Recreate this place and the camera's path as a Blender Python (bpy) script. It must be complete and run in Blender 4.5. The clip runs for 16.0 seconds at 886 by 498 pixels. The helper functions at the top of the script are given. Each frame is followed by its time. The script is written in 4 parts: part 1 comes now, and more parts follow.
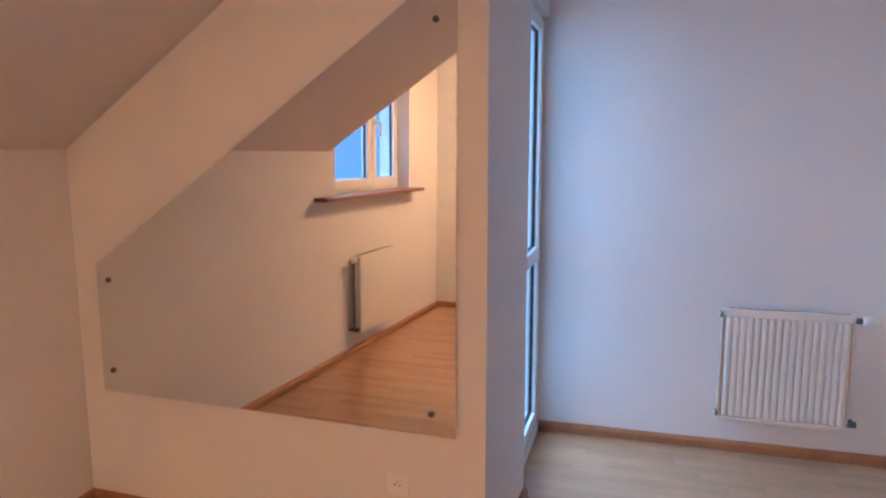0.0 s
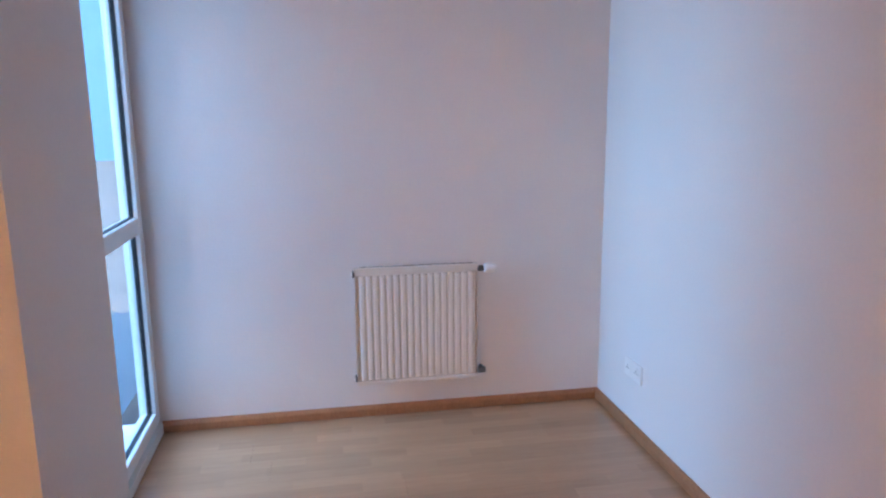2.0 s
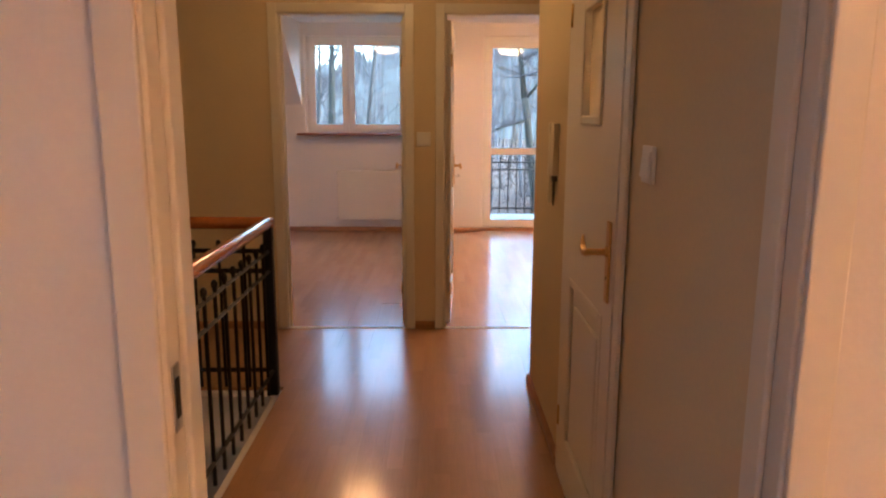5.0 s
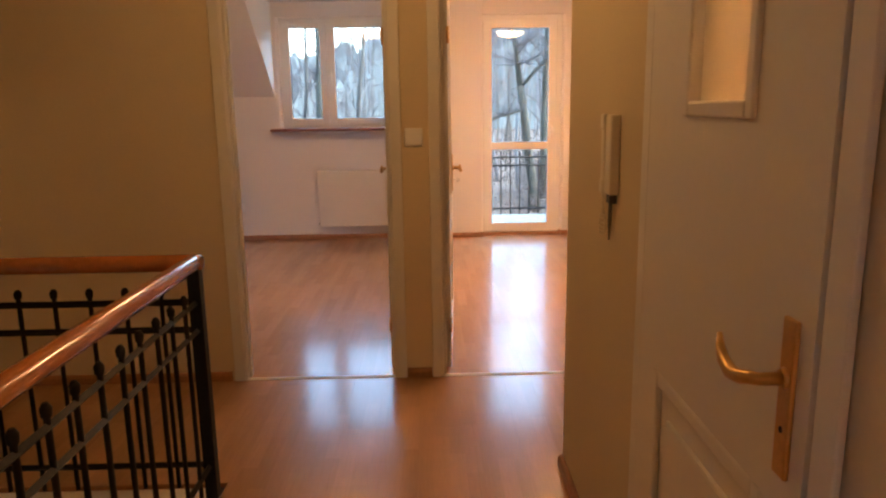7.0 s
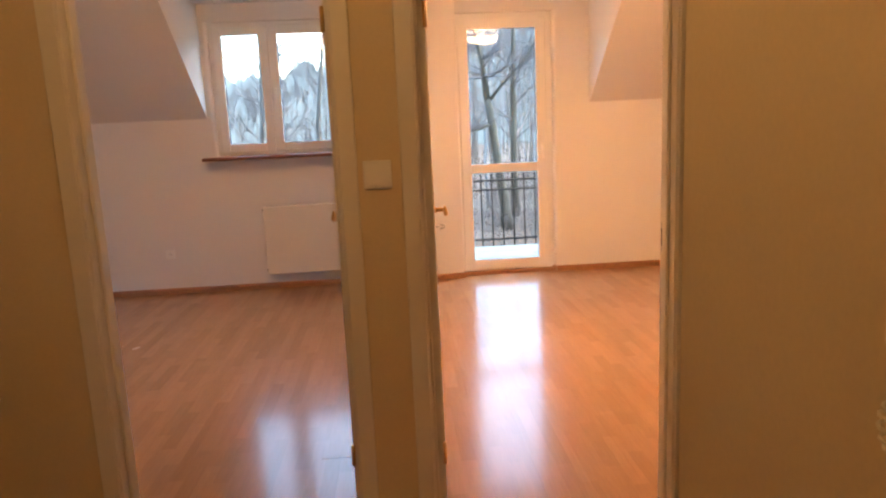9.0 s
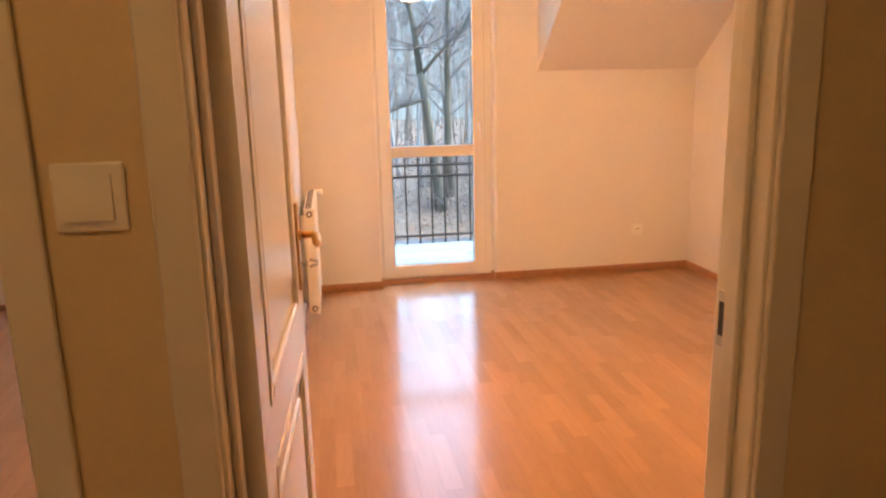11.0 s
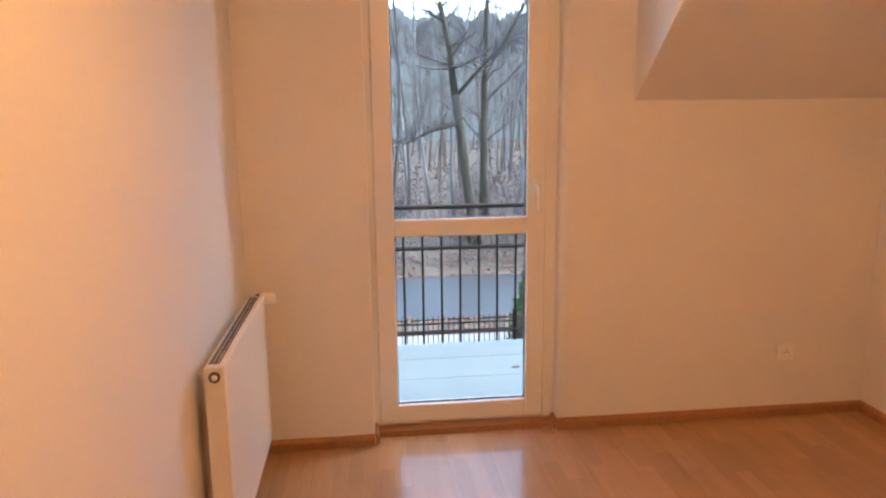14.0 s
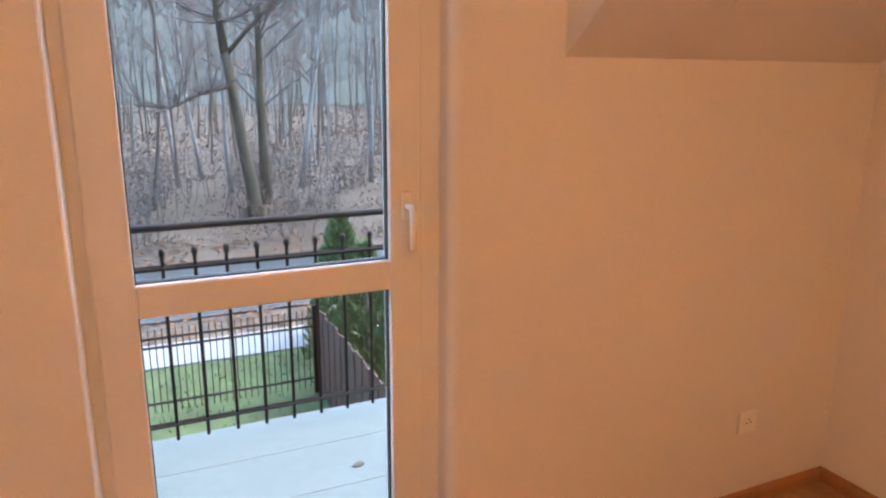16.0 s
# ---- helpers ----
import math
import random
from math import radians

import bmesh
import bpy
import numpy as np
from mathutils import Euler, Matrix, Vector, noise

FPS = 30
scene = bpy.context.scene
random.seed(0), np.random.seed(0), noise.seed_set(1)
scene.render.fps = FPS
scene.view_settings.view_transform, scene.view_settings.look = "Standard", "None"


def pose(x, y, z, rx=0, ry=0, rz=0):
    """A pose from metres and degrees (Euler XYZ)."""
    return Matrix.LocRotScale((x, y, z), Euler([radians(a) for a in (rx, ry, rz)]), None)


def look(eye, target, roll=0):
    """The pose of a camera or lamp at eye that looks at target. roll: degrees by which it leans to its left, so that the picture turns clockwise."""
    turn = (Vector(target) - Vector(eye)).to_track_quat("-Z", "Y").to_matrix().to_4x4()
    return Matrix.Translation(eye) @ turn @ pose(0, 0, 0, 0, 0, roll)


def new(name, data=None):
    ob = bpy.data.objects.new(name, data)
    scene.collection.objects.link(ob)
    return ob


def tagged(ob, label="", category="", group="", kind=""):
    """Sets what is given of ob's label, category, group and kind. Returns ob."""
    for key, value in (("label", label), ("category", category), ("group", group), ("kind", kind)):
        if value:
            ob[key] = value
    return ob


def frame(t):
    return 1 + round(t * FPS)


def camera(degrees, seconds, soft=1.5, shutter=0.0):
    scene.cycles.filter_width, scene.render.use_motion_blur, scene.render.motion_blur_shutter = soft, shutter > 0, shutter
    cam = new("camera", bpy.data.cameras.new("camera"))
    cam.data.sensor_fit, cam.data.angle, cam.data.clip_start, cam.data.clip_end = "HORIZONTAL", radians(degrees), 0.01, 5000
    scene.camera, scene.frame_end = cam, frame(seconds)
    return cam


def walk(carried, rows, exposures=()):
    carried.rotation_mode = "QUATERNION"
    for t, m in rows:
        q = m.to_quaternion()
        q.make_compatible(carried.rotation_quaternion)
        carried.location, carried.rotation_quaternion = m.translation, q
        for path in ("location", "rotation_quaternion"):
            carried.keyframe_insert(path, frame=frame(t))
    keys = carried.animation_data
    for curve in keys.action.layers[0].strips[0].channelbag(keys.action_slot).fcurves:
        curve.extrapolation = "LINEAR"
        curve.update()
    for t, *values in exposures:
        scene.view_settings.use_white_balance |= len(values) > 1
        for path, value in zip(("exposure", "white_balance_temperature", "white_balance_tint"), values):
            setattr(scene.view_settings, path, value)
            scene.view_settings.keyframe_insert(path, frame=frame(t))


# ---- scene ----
cam = camera(64.6, 16.0, 2.2)
PATH = [
    (0, (1.015, -1.588, 1.515), (-0.886, -2.13, 1.213), -0.1),
    (0.5, (0.945, -1.57, 1.499), (-0.997, -1.927, 1.181), 0.3),
    (1, (0.843, -1.518, 1.489), (-1.127, -1.683, 1.181), -0.1),
    (1.5, (0.707, -1.423, 1.463), (-1.262, -1.351, 1.118), -0.3),
    (2, (0.604, -1.329, 1.411), (-1.33, -0.993, 1.03), -0.5),
    (2.5, (0.486, -1.332, 1.42), (-1.283, -0.457, 1.102), -1.3),
    (3, (0.443, -1.4, 1.41), (-1.016, -0.066, 1.108), 0.5),
    (3.5, (0.36, -1.294, 1.42), (-0.836, 0.283, 1.134), 0.0),
    (4, (0.319, -1.188, 1.409), (-0.483, 0.617, 1.091), -0.3),
    (4.2, (0.278, -1.124, 1.411), (-0.38, 0.732, 1.061), -0.4),
    (4.5, (0.237, -1.05, 1.415), (-0.128, 0.885, 1.062), -1.7),
    (5, (0.2, -0.939, 1.399), (0.219, 1.026, 1.027), 0.2),
    (5.2, (0.217, -0.854, 1.395), (0.286, 1.107, 1.009), -0.2),
    (7.3, (0.184, 0.265, 1.401), (0.215, 2.225, 1.004), -0.9),
    (7.5, (0.168, 0.391, 1.421), (0.234, 2.358, 1.066), -0.5),
    (7.8, (0.161, 0.563, 1.409), (0.241, 2.524, 1.026), -0.9),
    (8, (0.154, 0.69, 1.406), (0.223, 2.652, 1.025), -0.8),
    (8.2, (0.155, 0.829, 1.409), (0.226, 2.801, 1.081), -1.3),
    (10.3, (0.279, 2.17, 1.376), (0.529, 4.11, 0.958), -2.1),
    (10.5, (0.31, 2.293, 1.368), (0.586, 4.229, 0.948), -1.6),
    (11, (0.426, 2.624, 1.372), (0.731, 4.554, 0.945), -1.4),
    (11.5, (0.509, 2.92, 1.385), (0.864, 4.849, 0.991), -0.9),
    (12, (0.635, 3.215, 1.427), (0.854, 5.169, 1.062), 0.2),
    (12.5, (0.71, 3.514, 1.445), (0.887, 5.471, 1.07), 0.6),
    (13, (0.687, 3.851, 1.447), (0.877, 5.808, 1.085), -0.5),
    (13.5, (0.754, 4.203, 1.475), (0.883, 6.168, 1.128), -0.1),
    (14, (0.748, 4.61, 1.472), (0.962, 6.563, 1.1), -0.7),
    (14.5, (0.767, 4.98, 1.471), (1.005, 6.93, 1.095), -0.1),
    (15, (0.768, 5.394, 1.471), (1.105, 7.321, 1.056), -0.9),
    (15.5, (0.822, 5.75, 1.461), (1.38, 7.619, 1.02), -0.3),
    (16, (0.88, 6.078, 1.473), (1.68, 7.849, 1.001), 0.3),
]
walk(cam, [(t, look(eye, target, roll)) for t, eye, target, roll in PATH],
     [(0, 3.38, 4800, 2), (1.5, 3.4, 4950, 3), (2.5, 3.3, 5000, 4), (3.0, 3.15, 5050, 4), (4, 3.05, 5350, 4), (5, 3.55, 5750, 4), (7.5, 3.68, 6400, 4), (8.2, 3.72, 6450, 4), (10.5, 3.72, 6700, 4),
      (11, 3.68, 6650, 4), (12, 3.3, 6650, 6), (13.5, 3.0, 6550, 7), (15, 2.84, 6700, 9), (16, 2.85, 6750, 10)])

# ---- light levels ----
SKY = 0.19
SUN = 0.2
TALL_WINDOW_FILL = 22.0
LAMP_GLOW = 1.15
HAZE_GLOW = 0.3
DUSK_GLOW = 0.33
MIRROR_TURN = -2.2
# the hall's globe is an added lamp, out of view, that brightens its walls
LAMPS = [(2.15, -2.45, 10.0, "lit round ceiling lamp of the mirror room"), (-0.1, 2.3, 1.9, "unseen glass globe lamp added to warm the hall walls", 2.48, 0.11, (1.0, 0.53, 0.19), True),
         (1.32, 5.45, 8.2, "lit round ceiling lamp of the balcony room"), (-0.55, 5.55, 2.9, "lit round ceiling lamp of the dormer room"), (1.6, 1.4, 5, "lit ceiling lamp of the washroom"),
         # added lamp, hidden beneath the hall floor, that lightens the stairwell
         (-0.38, 1.6, 0.4, "unseen lamp added to light the floor below", -0.30)]

# ---- world and light ----
world = bpy.data.worlds.new("world")
scene.world = world
world.use_nodes = True
wn = world.node_tree
sky = wn.nodes.new("ShaderNodeTexSky")
sky.sky_type = "NISHITA"
sky.sun_disc = False
sky.sun_elevation = radians(52)
sky.sun_rotation = radians(90)
sky.air_density, sky.dust_density, sky.ozone_density = 1.0, 1.8, 1.0
wn.nodes["Background"].inputs["Strength"].default_value = SKY
wn.links.new(sky.outputs[0], wn.nodes["Background"].inputs["Color"])

sun = new("sun", bpy.data.lights.new("sun", "SUN"))
sun.data.energy, sun.data.angle, sun.data.color = SUN, radians(60), (1.0, 0.95, 0.9)
sun.matrix_world = look((12, 0, 16), (0, 0, 0))

# area lamp added over the terrace as sky light for the tall window
pane_fill = new("terrace_fill", bpy.data.lights.new("terrace_fill", "AREA"))
pane_fill.data.shape, pane_fill.data.size, pane_fill.data.size_y = "RECTANGLE", 2.2, 2.4
pane_fill.data.energy, pane_fill.data.color = TALL_WINDOW_FILL, (0.55, 0.76, 1.0)
pane_fill.matrix_world = look((-2.35, -4.7, 2.0), (-2.1, 0.0, 0.9))


# ---- materials ----
def material(name, base, rough=0.6, metal=0.0, vary=0.12, scale=6.0, fine=60.0, bump=0.05, stretch=(1, 1, 1), random_tint=0.0, spec=0.5, coat=0.0, emit=0.0):
    """A surface with stains at one scale and grain at a finer one, in metres of the object's own space."""
    m = bpy.data.materials.new(name)
    m.use_nodes = True
    t = m.node_tree
    b = t.nodes["Principled BSDF"]
    b.inputs["Roughness"].default_value, b.inputs["Metallic"].default_value = rough, metal
    b.inputs["Coat Roughness"].default_value = rough * 0.8
    b.inputs["Specular IOR Level"].default_value, b.inputs["Coat Weight"].default_value = spec, coat
    co = t.nodes.new("ShaderNodeNewGeometry")
    mp = t.nodes.new("ShaderNodeMapping")
    mp.inputs["Scale"].default_value = stretch
    t.links.new(co.outputs["Position"], mp.inputs["Vector"])
    big, small = t.nodes.new("ShaderNodeTexNoise"), t.nodes.new("ShaderNodeTexNoise")
    big.inputs["Scale"].default_value, small.inputs["Scale"].default_value = scale, fine
    big.inputs["Detail"].default_value, small.inputs["Detail"].default_value = 3, 4
    for n in (big, small):
        t.links.new(mp.outputs[0], n.inputs["Vector"])
    mix = t.nodes.new("ShaderNodeMath")
    mix.operation = "ADD"
    t.links.new(big.outputs["Fac"], mix.inputs[0])
    t.links.new(small.outputs["Fac"], mix.inputs[1])
    last = mix.outputs[0]
    if random_tint:
        oi = t.nodes.new("ShaderNodeObjectInfo")
        mul = t.nodes.new("ShaderNodeMath")
        mul.operation = "MULTIPLY_ADD"
        mul.inputs[1].default_value = random_tint
        t.links.new(oi.outputs["Random"], mul.inputs[0])
        t.links.new(last, mul.inputs[2])
        last = mul.outputs[0]
    ramp = t.nodes.new("ShaderNodeMapRange")
    ramp.inputs["From Min"].default_value, ramp.inputs["From Max"].default_value = 0.6, 1.4 + random_tint
    ramp.inputs["To Min"].default_value, ramp.inputs["To Max"].default_value = 1 - vary, 1 + vary
    t.links.new(last, ramp.inputs["Value"])
    col = t.nodes.new("ShaderNodeVectorMath")
    col.operation = "SCALE"
    col.inputs[0].default_value = base
    t.links.new(ramp.outputs[0], col.inputs["Scale"])
    t.links.new(col.outputs[0], b.inputs["Base Color"])
    if bump:
        bp = t.nodes.new("ShaderNodeBump")
        bp.inputs["Strength"].default_value, bp.inputs["Distance"].default_value = bump, 0.004
        t.links.new(small.outputs["Fac"], bp.inputs["Height"])
        t.links.new(bp.outputs[0], b.inputs["Normal"])
    if emit:
        b.inputs["Emission Color"].default_value = (*base, 1)
        b.inputs["Emission Strength"].default_value = emit
    return m


def glass_material(name, tint=(0.96, 0.98, 0.98), rough=0.0):
    m = bpy.data.materials.new(name)
    m.use_nodes = True
    t = m.node_tree
    t.nodes.remove(t.nodes["Principled BSDF"])
    clear, gloss, mix, fr = (t.nodes.new(k) for k in ("ShaderNodeBsdfTransparent", "ShaderNodeBsdfGlossy", "ShaderNodeMixShader", "ShaderNodeLayerWeight"))
    power, fac = t.nodes.new("ShaderNodeMath"), t.nodes.new("ShaderNodeMath")
    clear.inputs["Color"].default_value = (*tint, 1)
    gloss.inputs["Roughness"].default_value = rough
    fr.inputs["Blend"].default_value = 0.5
    power.operation, power.inputs[1].default_value = "POWER", 5.0
    fac.operation, fac.inputs[1].default_value, fac.inputs[2].default_value = "MULTIPLY_ADD", 0.6, 0.035
    t.links.new(fr.outputs["Facing"], power.inputs[0])
    t.links.new(power.outputs[0], fac.inputs[0])
    t.links.new(fac.outputs[0], mix.inputs[0])
    t.links.new(clear.outputs[0], mix.inputs[1])
    t.links.new(gloss.outputs[0], mix.inputs[2])
    t.links.new(mix.outputs[0], t.nodes["Material Output"].inputs["Surface"])
    return m


def laminate(name):
    """Three-strip beech laminate: strips along y, each a little different, with long grain and a semi-gloss top."""
    m = material(name, (0.435, 0.25, 0.134), rough=0.15, vary=0.13, scale=1.3, fine=9.0, bump=0.0, stretch=(14, 1.0, 1), random_tint=0.3, spec=0.3, coat=0.35)
    t = m.node_tree
    b = t.nodes["Principled BSDF"]
    geo = t.nodes.new("ShaderNodeNewGeometry")
    sep, cell, wh = t.nodes.new("ShaderNodeSeparateXYZ"), t.nodes.new("ShaderNodeCombineXYZ"), t.nodes.new("ShaderNodeTexWhiteNoise")
    t.links.new(geo.outputs["Position"], sep.inputs[0])
    sx, sy, fx, fy, off = (t.nodes.new("ShaderNodeMath") for _ in range(5))
    sx.operation, sx.inputs[1].default_value = "MULTIPLY", 1 / 0.064
    fx.operation = "FLOOR"
    sy.operation, sy.inputs[1].default_value = "MULTIPLY", 1 / 0.42
    off.operation, off.inputs[1].default_value = "MULTIPLY_ADD", 0.37
    fy.operation = "FLOOR"
    t.links.new(sep.outputs["X"], sx.inputs[0])
    t.links.new(sx.outputs[0], fx.inputs[0])
    t.links.new(sep.outputs["Y"], sy.inputs[0])
    t.links.new(fx.outputs[0], off.inputs[0])
    t.links.new(sy.outputs[0], off.inputs[2])
    t.links.new(off.outputs[0], fy.inputs[0])
    t.links.new(fx.outputs[0], cell.inputs[0])
    t.links.new(fy.outputs[0], cell.inputs[1])
    t.links.new(cell.outputs[0], wh.inputs["Vector"])
    mr, sc = t.nodes.new("ShaderNodeMapRange"), t.nodes.new("ShaderNodeVectorMath")
    mr.inputs["To Min"].default_value, mr.inputs["To Max"].default_value = 0.91, 1.09
    sc.operation = "SCALE"
    t.links.new(wh.outputs["Value"], mr.inputs["Value"])
    t.links.new(b.inputs["Base Color"].links[0].from_socket, sc.inputs[0])
    t.links.new(mr.outputs[0], sc.inputs["Scale"])
    t.links.new(sc.outputs[0], b.inputs["Base Color"])
    rn, rr = t.nodes.new("ShaderNodeTexNoise"), t.nodes.new("ShaderNodeMapRange")
    rn.inputs["Scale"].default_value = 2.2
    rr.inputs["To Min"].default_value, rr.inputs["To Max"].default_value = 0.2, 0.3
    t.links.new(geo.outputs["Position"], rn.inputs["Vector"])
    t.links.new(rn.outputs["Fac"], rr.inputs["Value"])
    t.links.new(rr.outputs[0], b.inputs["Roughness"])
    b.inputs["Coat Roughness"].default_value = 0.11
    return m


PLASTER = material("white_wall_paint", (0.80, 0.78, 0.76), rough=0.85, vary=0.025, scale=1.2, fine=90, bump=0.12, spec=0.25)
# hall wall colour with the yellow of the lamplight mixed in
WARMTINT = material("lamp_tinted_wall_paint", (0.71, 0.60, 0.42), rough=0.85, vary=0.04, scale=1.1, fine=90, bump=0.12, spec=0.25)
CEILING = material("ceiling_paint", (0.78, 0.76, 0.74), rough=0.9, vary=0.02, scale=1.0, fine=80, bump=0.1, spec=0.2)
LAMINATE = laminate("beech_laminate")
BASEWOOD = material("baseboard_wood", (0.36, 0.17, 0.075), rough=0.4, vary=0.2, scale=5, fine=40, bump=0.03, stretch=(3, 3, 1))
DOORWHITE = material("door_lacquer", (0.78, 0.75, 0.68), rough=0.3, vary=0.02, scale=2, fine=50, bump=0.02)
PVC = material("window_pvc", (0.82, 0.82, 0.80), rough=0.3, vary=0.02, scale=3, fine=60, bump=0.01)
ENAMEL = material("radiator_enamel", (0.78, 0.75, 0.68), rough=0.32, vary=0.02, scale=4, fine=50, bump=0.01)
PLASTIC = material("white_plastic", (0.86, 0.85, 0.82), rough=0.3, vary=0.02, scale=8, fine=90, bump=0.01)
YELLOWED = material("ivory_plastic", (0.80, 0.74, 0.58), rough=0.35, vary=0.04, scale=9, fine=90, bump=0.01)
DARKPLASTIC = material("grey_plastic", (0.10, 0.09, 0.08), rough=0.45, vary=0.1, scale=20, fine=90, bump=0.02)
BLACKIRON = material("black_painted_iron", (0.010, 0.009, 0.009), rough=0.5, spec=0.22, vary=0.3, scale=14, fine=90, bump=0.08)
BRASS = material("brass", (0.62, 0.40, 0.16), rough=0.3, metal=1.0, vary=0.12, scale=12, fine=80, bump=0.02)
STEEL = material("steel", (0.55, 0.55, 0.55), rough=0.3, metal=1.0, vary=0.1, scale=15, fine=90, bump=0.02)
HANDRAIL = material("varnished_handrail", (0.40, 0.13, 0.03), rough=0.18, vary=0.22, scale=6, fine=50, bump=0.02, stretch=(6, 1, 6), coat=0.6)
SILLWOOD = material("brown_sill", (0.22, 0.085, 0.045), rough=0.3, vary=0.2, scale=5, fine=40, bump=0.02, stretch=(1, 6, 6))
GASKET = material("black_gasket", (0.015, 0.015, 0.015), rough=0.6, vary=0.1, scale=30, fine=90, bump=0.02)
GLASS = glass_material("window_glass")
MIRROR = bpy.data.materials.new("mirror_silver")
MIRROR.use_nodes = True
MIRROR.node_tree.nodes["Principled BSDF"].inputs["Metallic"].default_value = 1.0
MIRROR.node_tree.nodes["Principled BSDF"].inputs["Roughness"].default_value = 0.012
MIRROR.node_tree.nodes["Principled BSDF"].inputs["Base Color"].default_value = (0.86, 0.88, 0.86, 1)
FROSTED = material("frosted_glass", (0.85, 0.82, 0.72), rough=0.35, vary=0.03, scale=9, fine=120, bump=0.3)
FROSTED.node_tree.nodes["Principled BSDF"].inputs["Transmission Weight"].default_value = 0.85
CONCRETE = material("balcony_concrete", (0.16, 0.20, 0.20), rough=0.5, vary=0.12, scale=2.2, fine=30, bump=0.2)
FACADE = material("facade_render", (0.62, 0.58, 0.48), rough=0.9, vary=0.08, scale=2, fine=50, bump=0.3)
ROOFTILE = material("roof_covering", (0.16, 0.06, 0.04), rough=0.7, vary=0.2, scale=3, fine=20, bump=0.3)
GRASS = material("grass", (0.078, 0.118, 0.05), rough=0.9, vary=0.55, scale=1.6, fine=18, bump=0.6)
LITTER = material("leaf_litter", (0.105, 0.093, 0.078), rough=0.95, vary=0.55, scale=0.7, fine=7, bump=1.0)
ASPHALT = material("asphalt", (0.05, 0.06, 0.066), rough=0.34, vary=0.12, scale=0.8, fine=40, bump=0.2, stretch=(0.3, 2, 1))
PAVING = material("concrete_paving", (0.25, 0.275, 0.28), rough=0.8, vary=0.1, scale=1.5, fine=20, bump=0.2)
OAKBARK = material("mossy_oak_bark", (0.085, 0.083, 0.062), rough=0.95, vary=0.6, scale=1.6, fine=16, bump=1.0, stretch=(3, 3, 0.8))
# bark lightened, birch dulled, twigs greyed: haze put into the colours
BARK = material("haze_lightened_bark", (0.125, 0.115, 0.098), rough=0.95, vary=0.4, scale=2.5, fine=25, bump=0.8, stretch=(3, 3, 0.7))
BIRCH = material("haze_dulled_birch_bark", (0.27, 0.28, 0.275), rough=0.8, vary=0.5, scale=3.0, fine=14, bump=0.3, stretch=(1, 1, 3.5))
TWIG = material("twigs", (0.135, 0.125, 0.12), rough=0.95, vary=0.3, scale=3, fine=20, bump=0)
BRUSH = material("dry_brush", (0.15, 0.118, 0.095), rough=0.95, vary=0.5, scale=1.0, fine=9, bump=0)
THUJA = material("thuja_foliage", (0.115, 0.19, 0.085), rough=0.8, vary=0.5, scale=6, fine=30, bump=0)
FENCEWOOD = material("fence_wood", (0.10, 0.062, 0.05), rough=0.85, vary=0.3, scale=3, fine=25, bump=0.3, stretch=(6, 6, 1))


# ---- building helpers ----
def box(bm, x0, y0, z0, x1, y1, z1, bevel=0.0):
    vs = [bm.verts.new(p) for p in ((x0, y0, z0), (x1, y0, z0), (x1, y1, z0), (x0, y1, z0), (x0, y0, z1), (x1, y0, z1), (x1, y1, z1), (x0, y1, z1))]
    fs = [bm.faces.new([vs[i] for i in f]) for f in ((3, 2, 1, 0), (4, 5, 6, 7), (0, 1, 5, 4), (1, 2, 6, 5), (2, 3, 7, 6), (3, 0, 4, 7))]
    if bevel:
        edges = {e for f in fs for e in f.edges}
        bmesh.ops.bevel(bm, geom=list(edges), offset=bevel, segments=2, profile=0.5, affect="EDGES")
    return bm


def boxed(*args):
    return box(bmesh.new(), *args)


def prism(bm, pts, lo, hi, axis="z"):
    """A polygon drawn out along an axis: pts are (x, y) for z, (y, z) for x, (x, z) for y."""
    place = {"z": lambda a, b, c: (a, b, c), "x": lambda a, b, c: (c, a, b), "y": lambda a, b, c: (a, c, b)}[axis]
    lows, highs = [bm.verts.new(place(*p, lo)) for p in pts], [bm.verts.new(place(*p, hi)) for p in pts]
    bm.faces.new(lows[::-1])
    bm.faces.new(highs)
    for i in range(len(pts)):
        j = (i + 1) % len(pts)
        bm.faces.new((lows[i], lows[j], highs[j], highs[i]))
    bmesh.ops.recalc_face_normals(bm, faces=bm.faces)
    return bm


def tube(bm, points, radii, sides=8, cap=True):
    """A tapered pipe through points."""
    rings, q, way = [], None, None
    for i, p in enumerate(points):
        p = Vector(p)
        a = Vector(points[max(i - 1, 0)])
        c = Vector(points[min(i + 1, len(points) - 1)])
        q = (c - a).to_track_quat("Z", "Y") if q is None else way.rotation_difference(c - a) @ q
        way = c - a
        r = radii[i] if isinstance(radii, (list, tuple)) else radii
        rings.append([bm.verts.new(p + q @ Vector((r * math.cos(2 * math.pi * k / sides), r * math.sin(2 * math.pi * k / sides), 0))) for k in range(sides)])
    for a, b in zip(rings, rings[1:]):
        for k in range(sides):
            f = bm.faces.new((a[k], a[(k + 1) % sides], b[(k + 1) % sides], b[k]))
            f.smooth = sides > 5
    if cap:
        bm.faces.new(rings[0][::-1])
        bm.faces.new(rings[-1])
    return bm


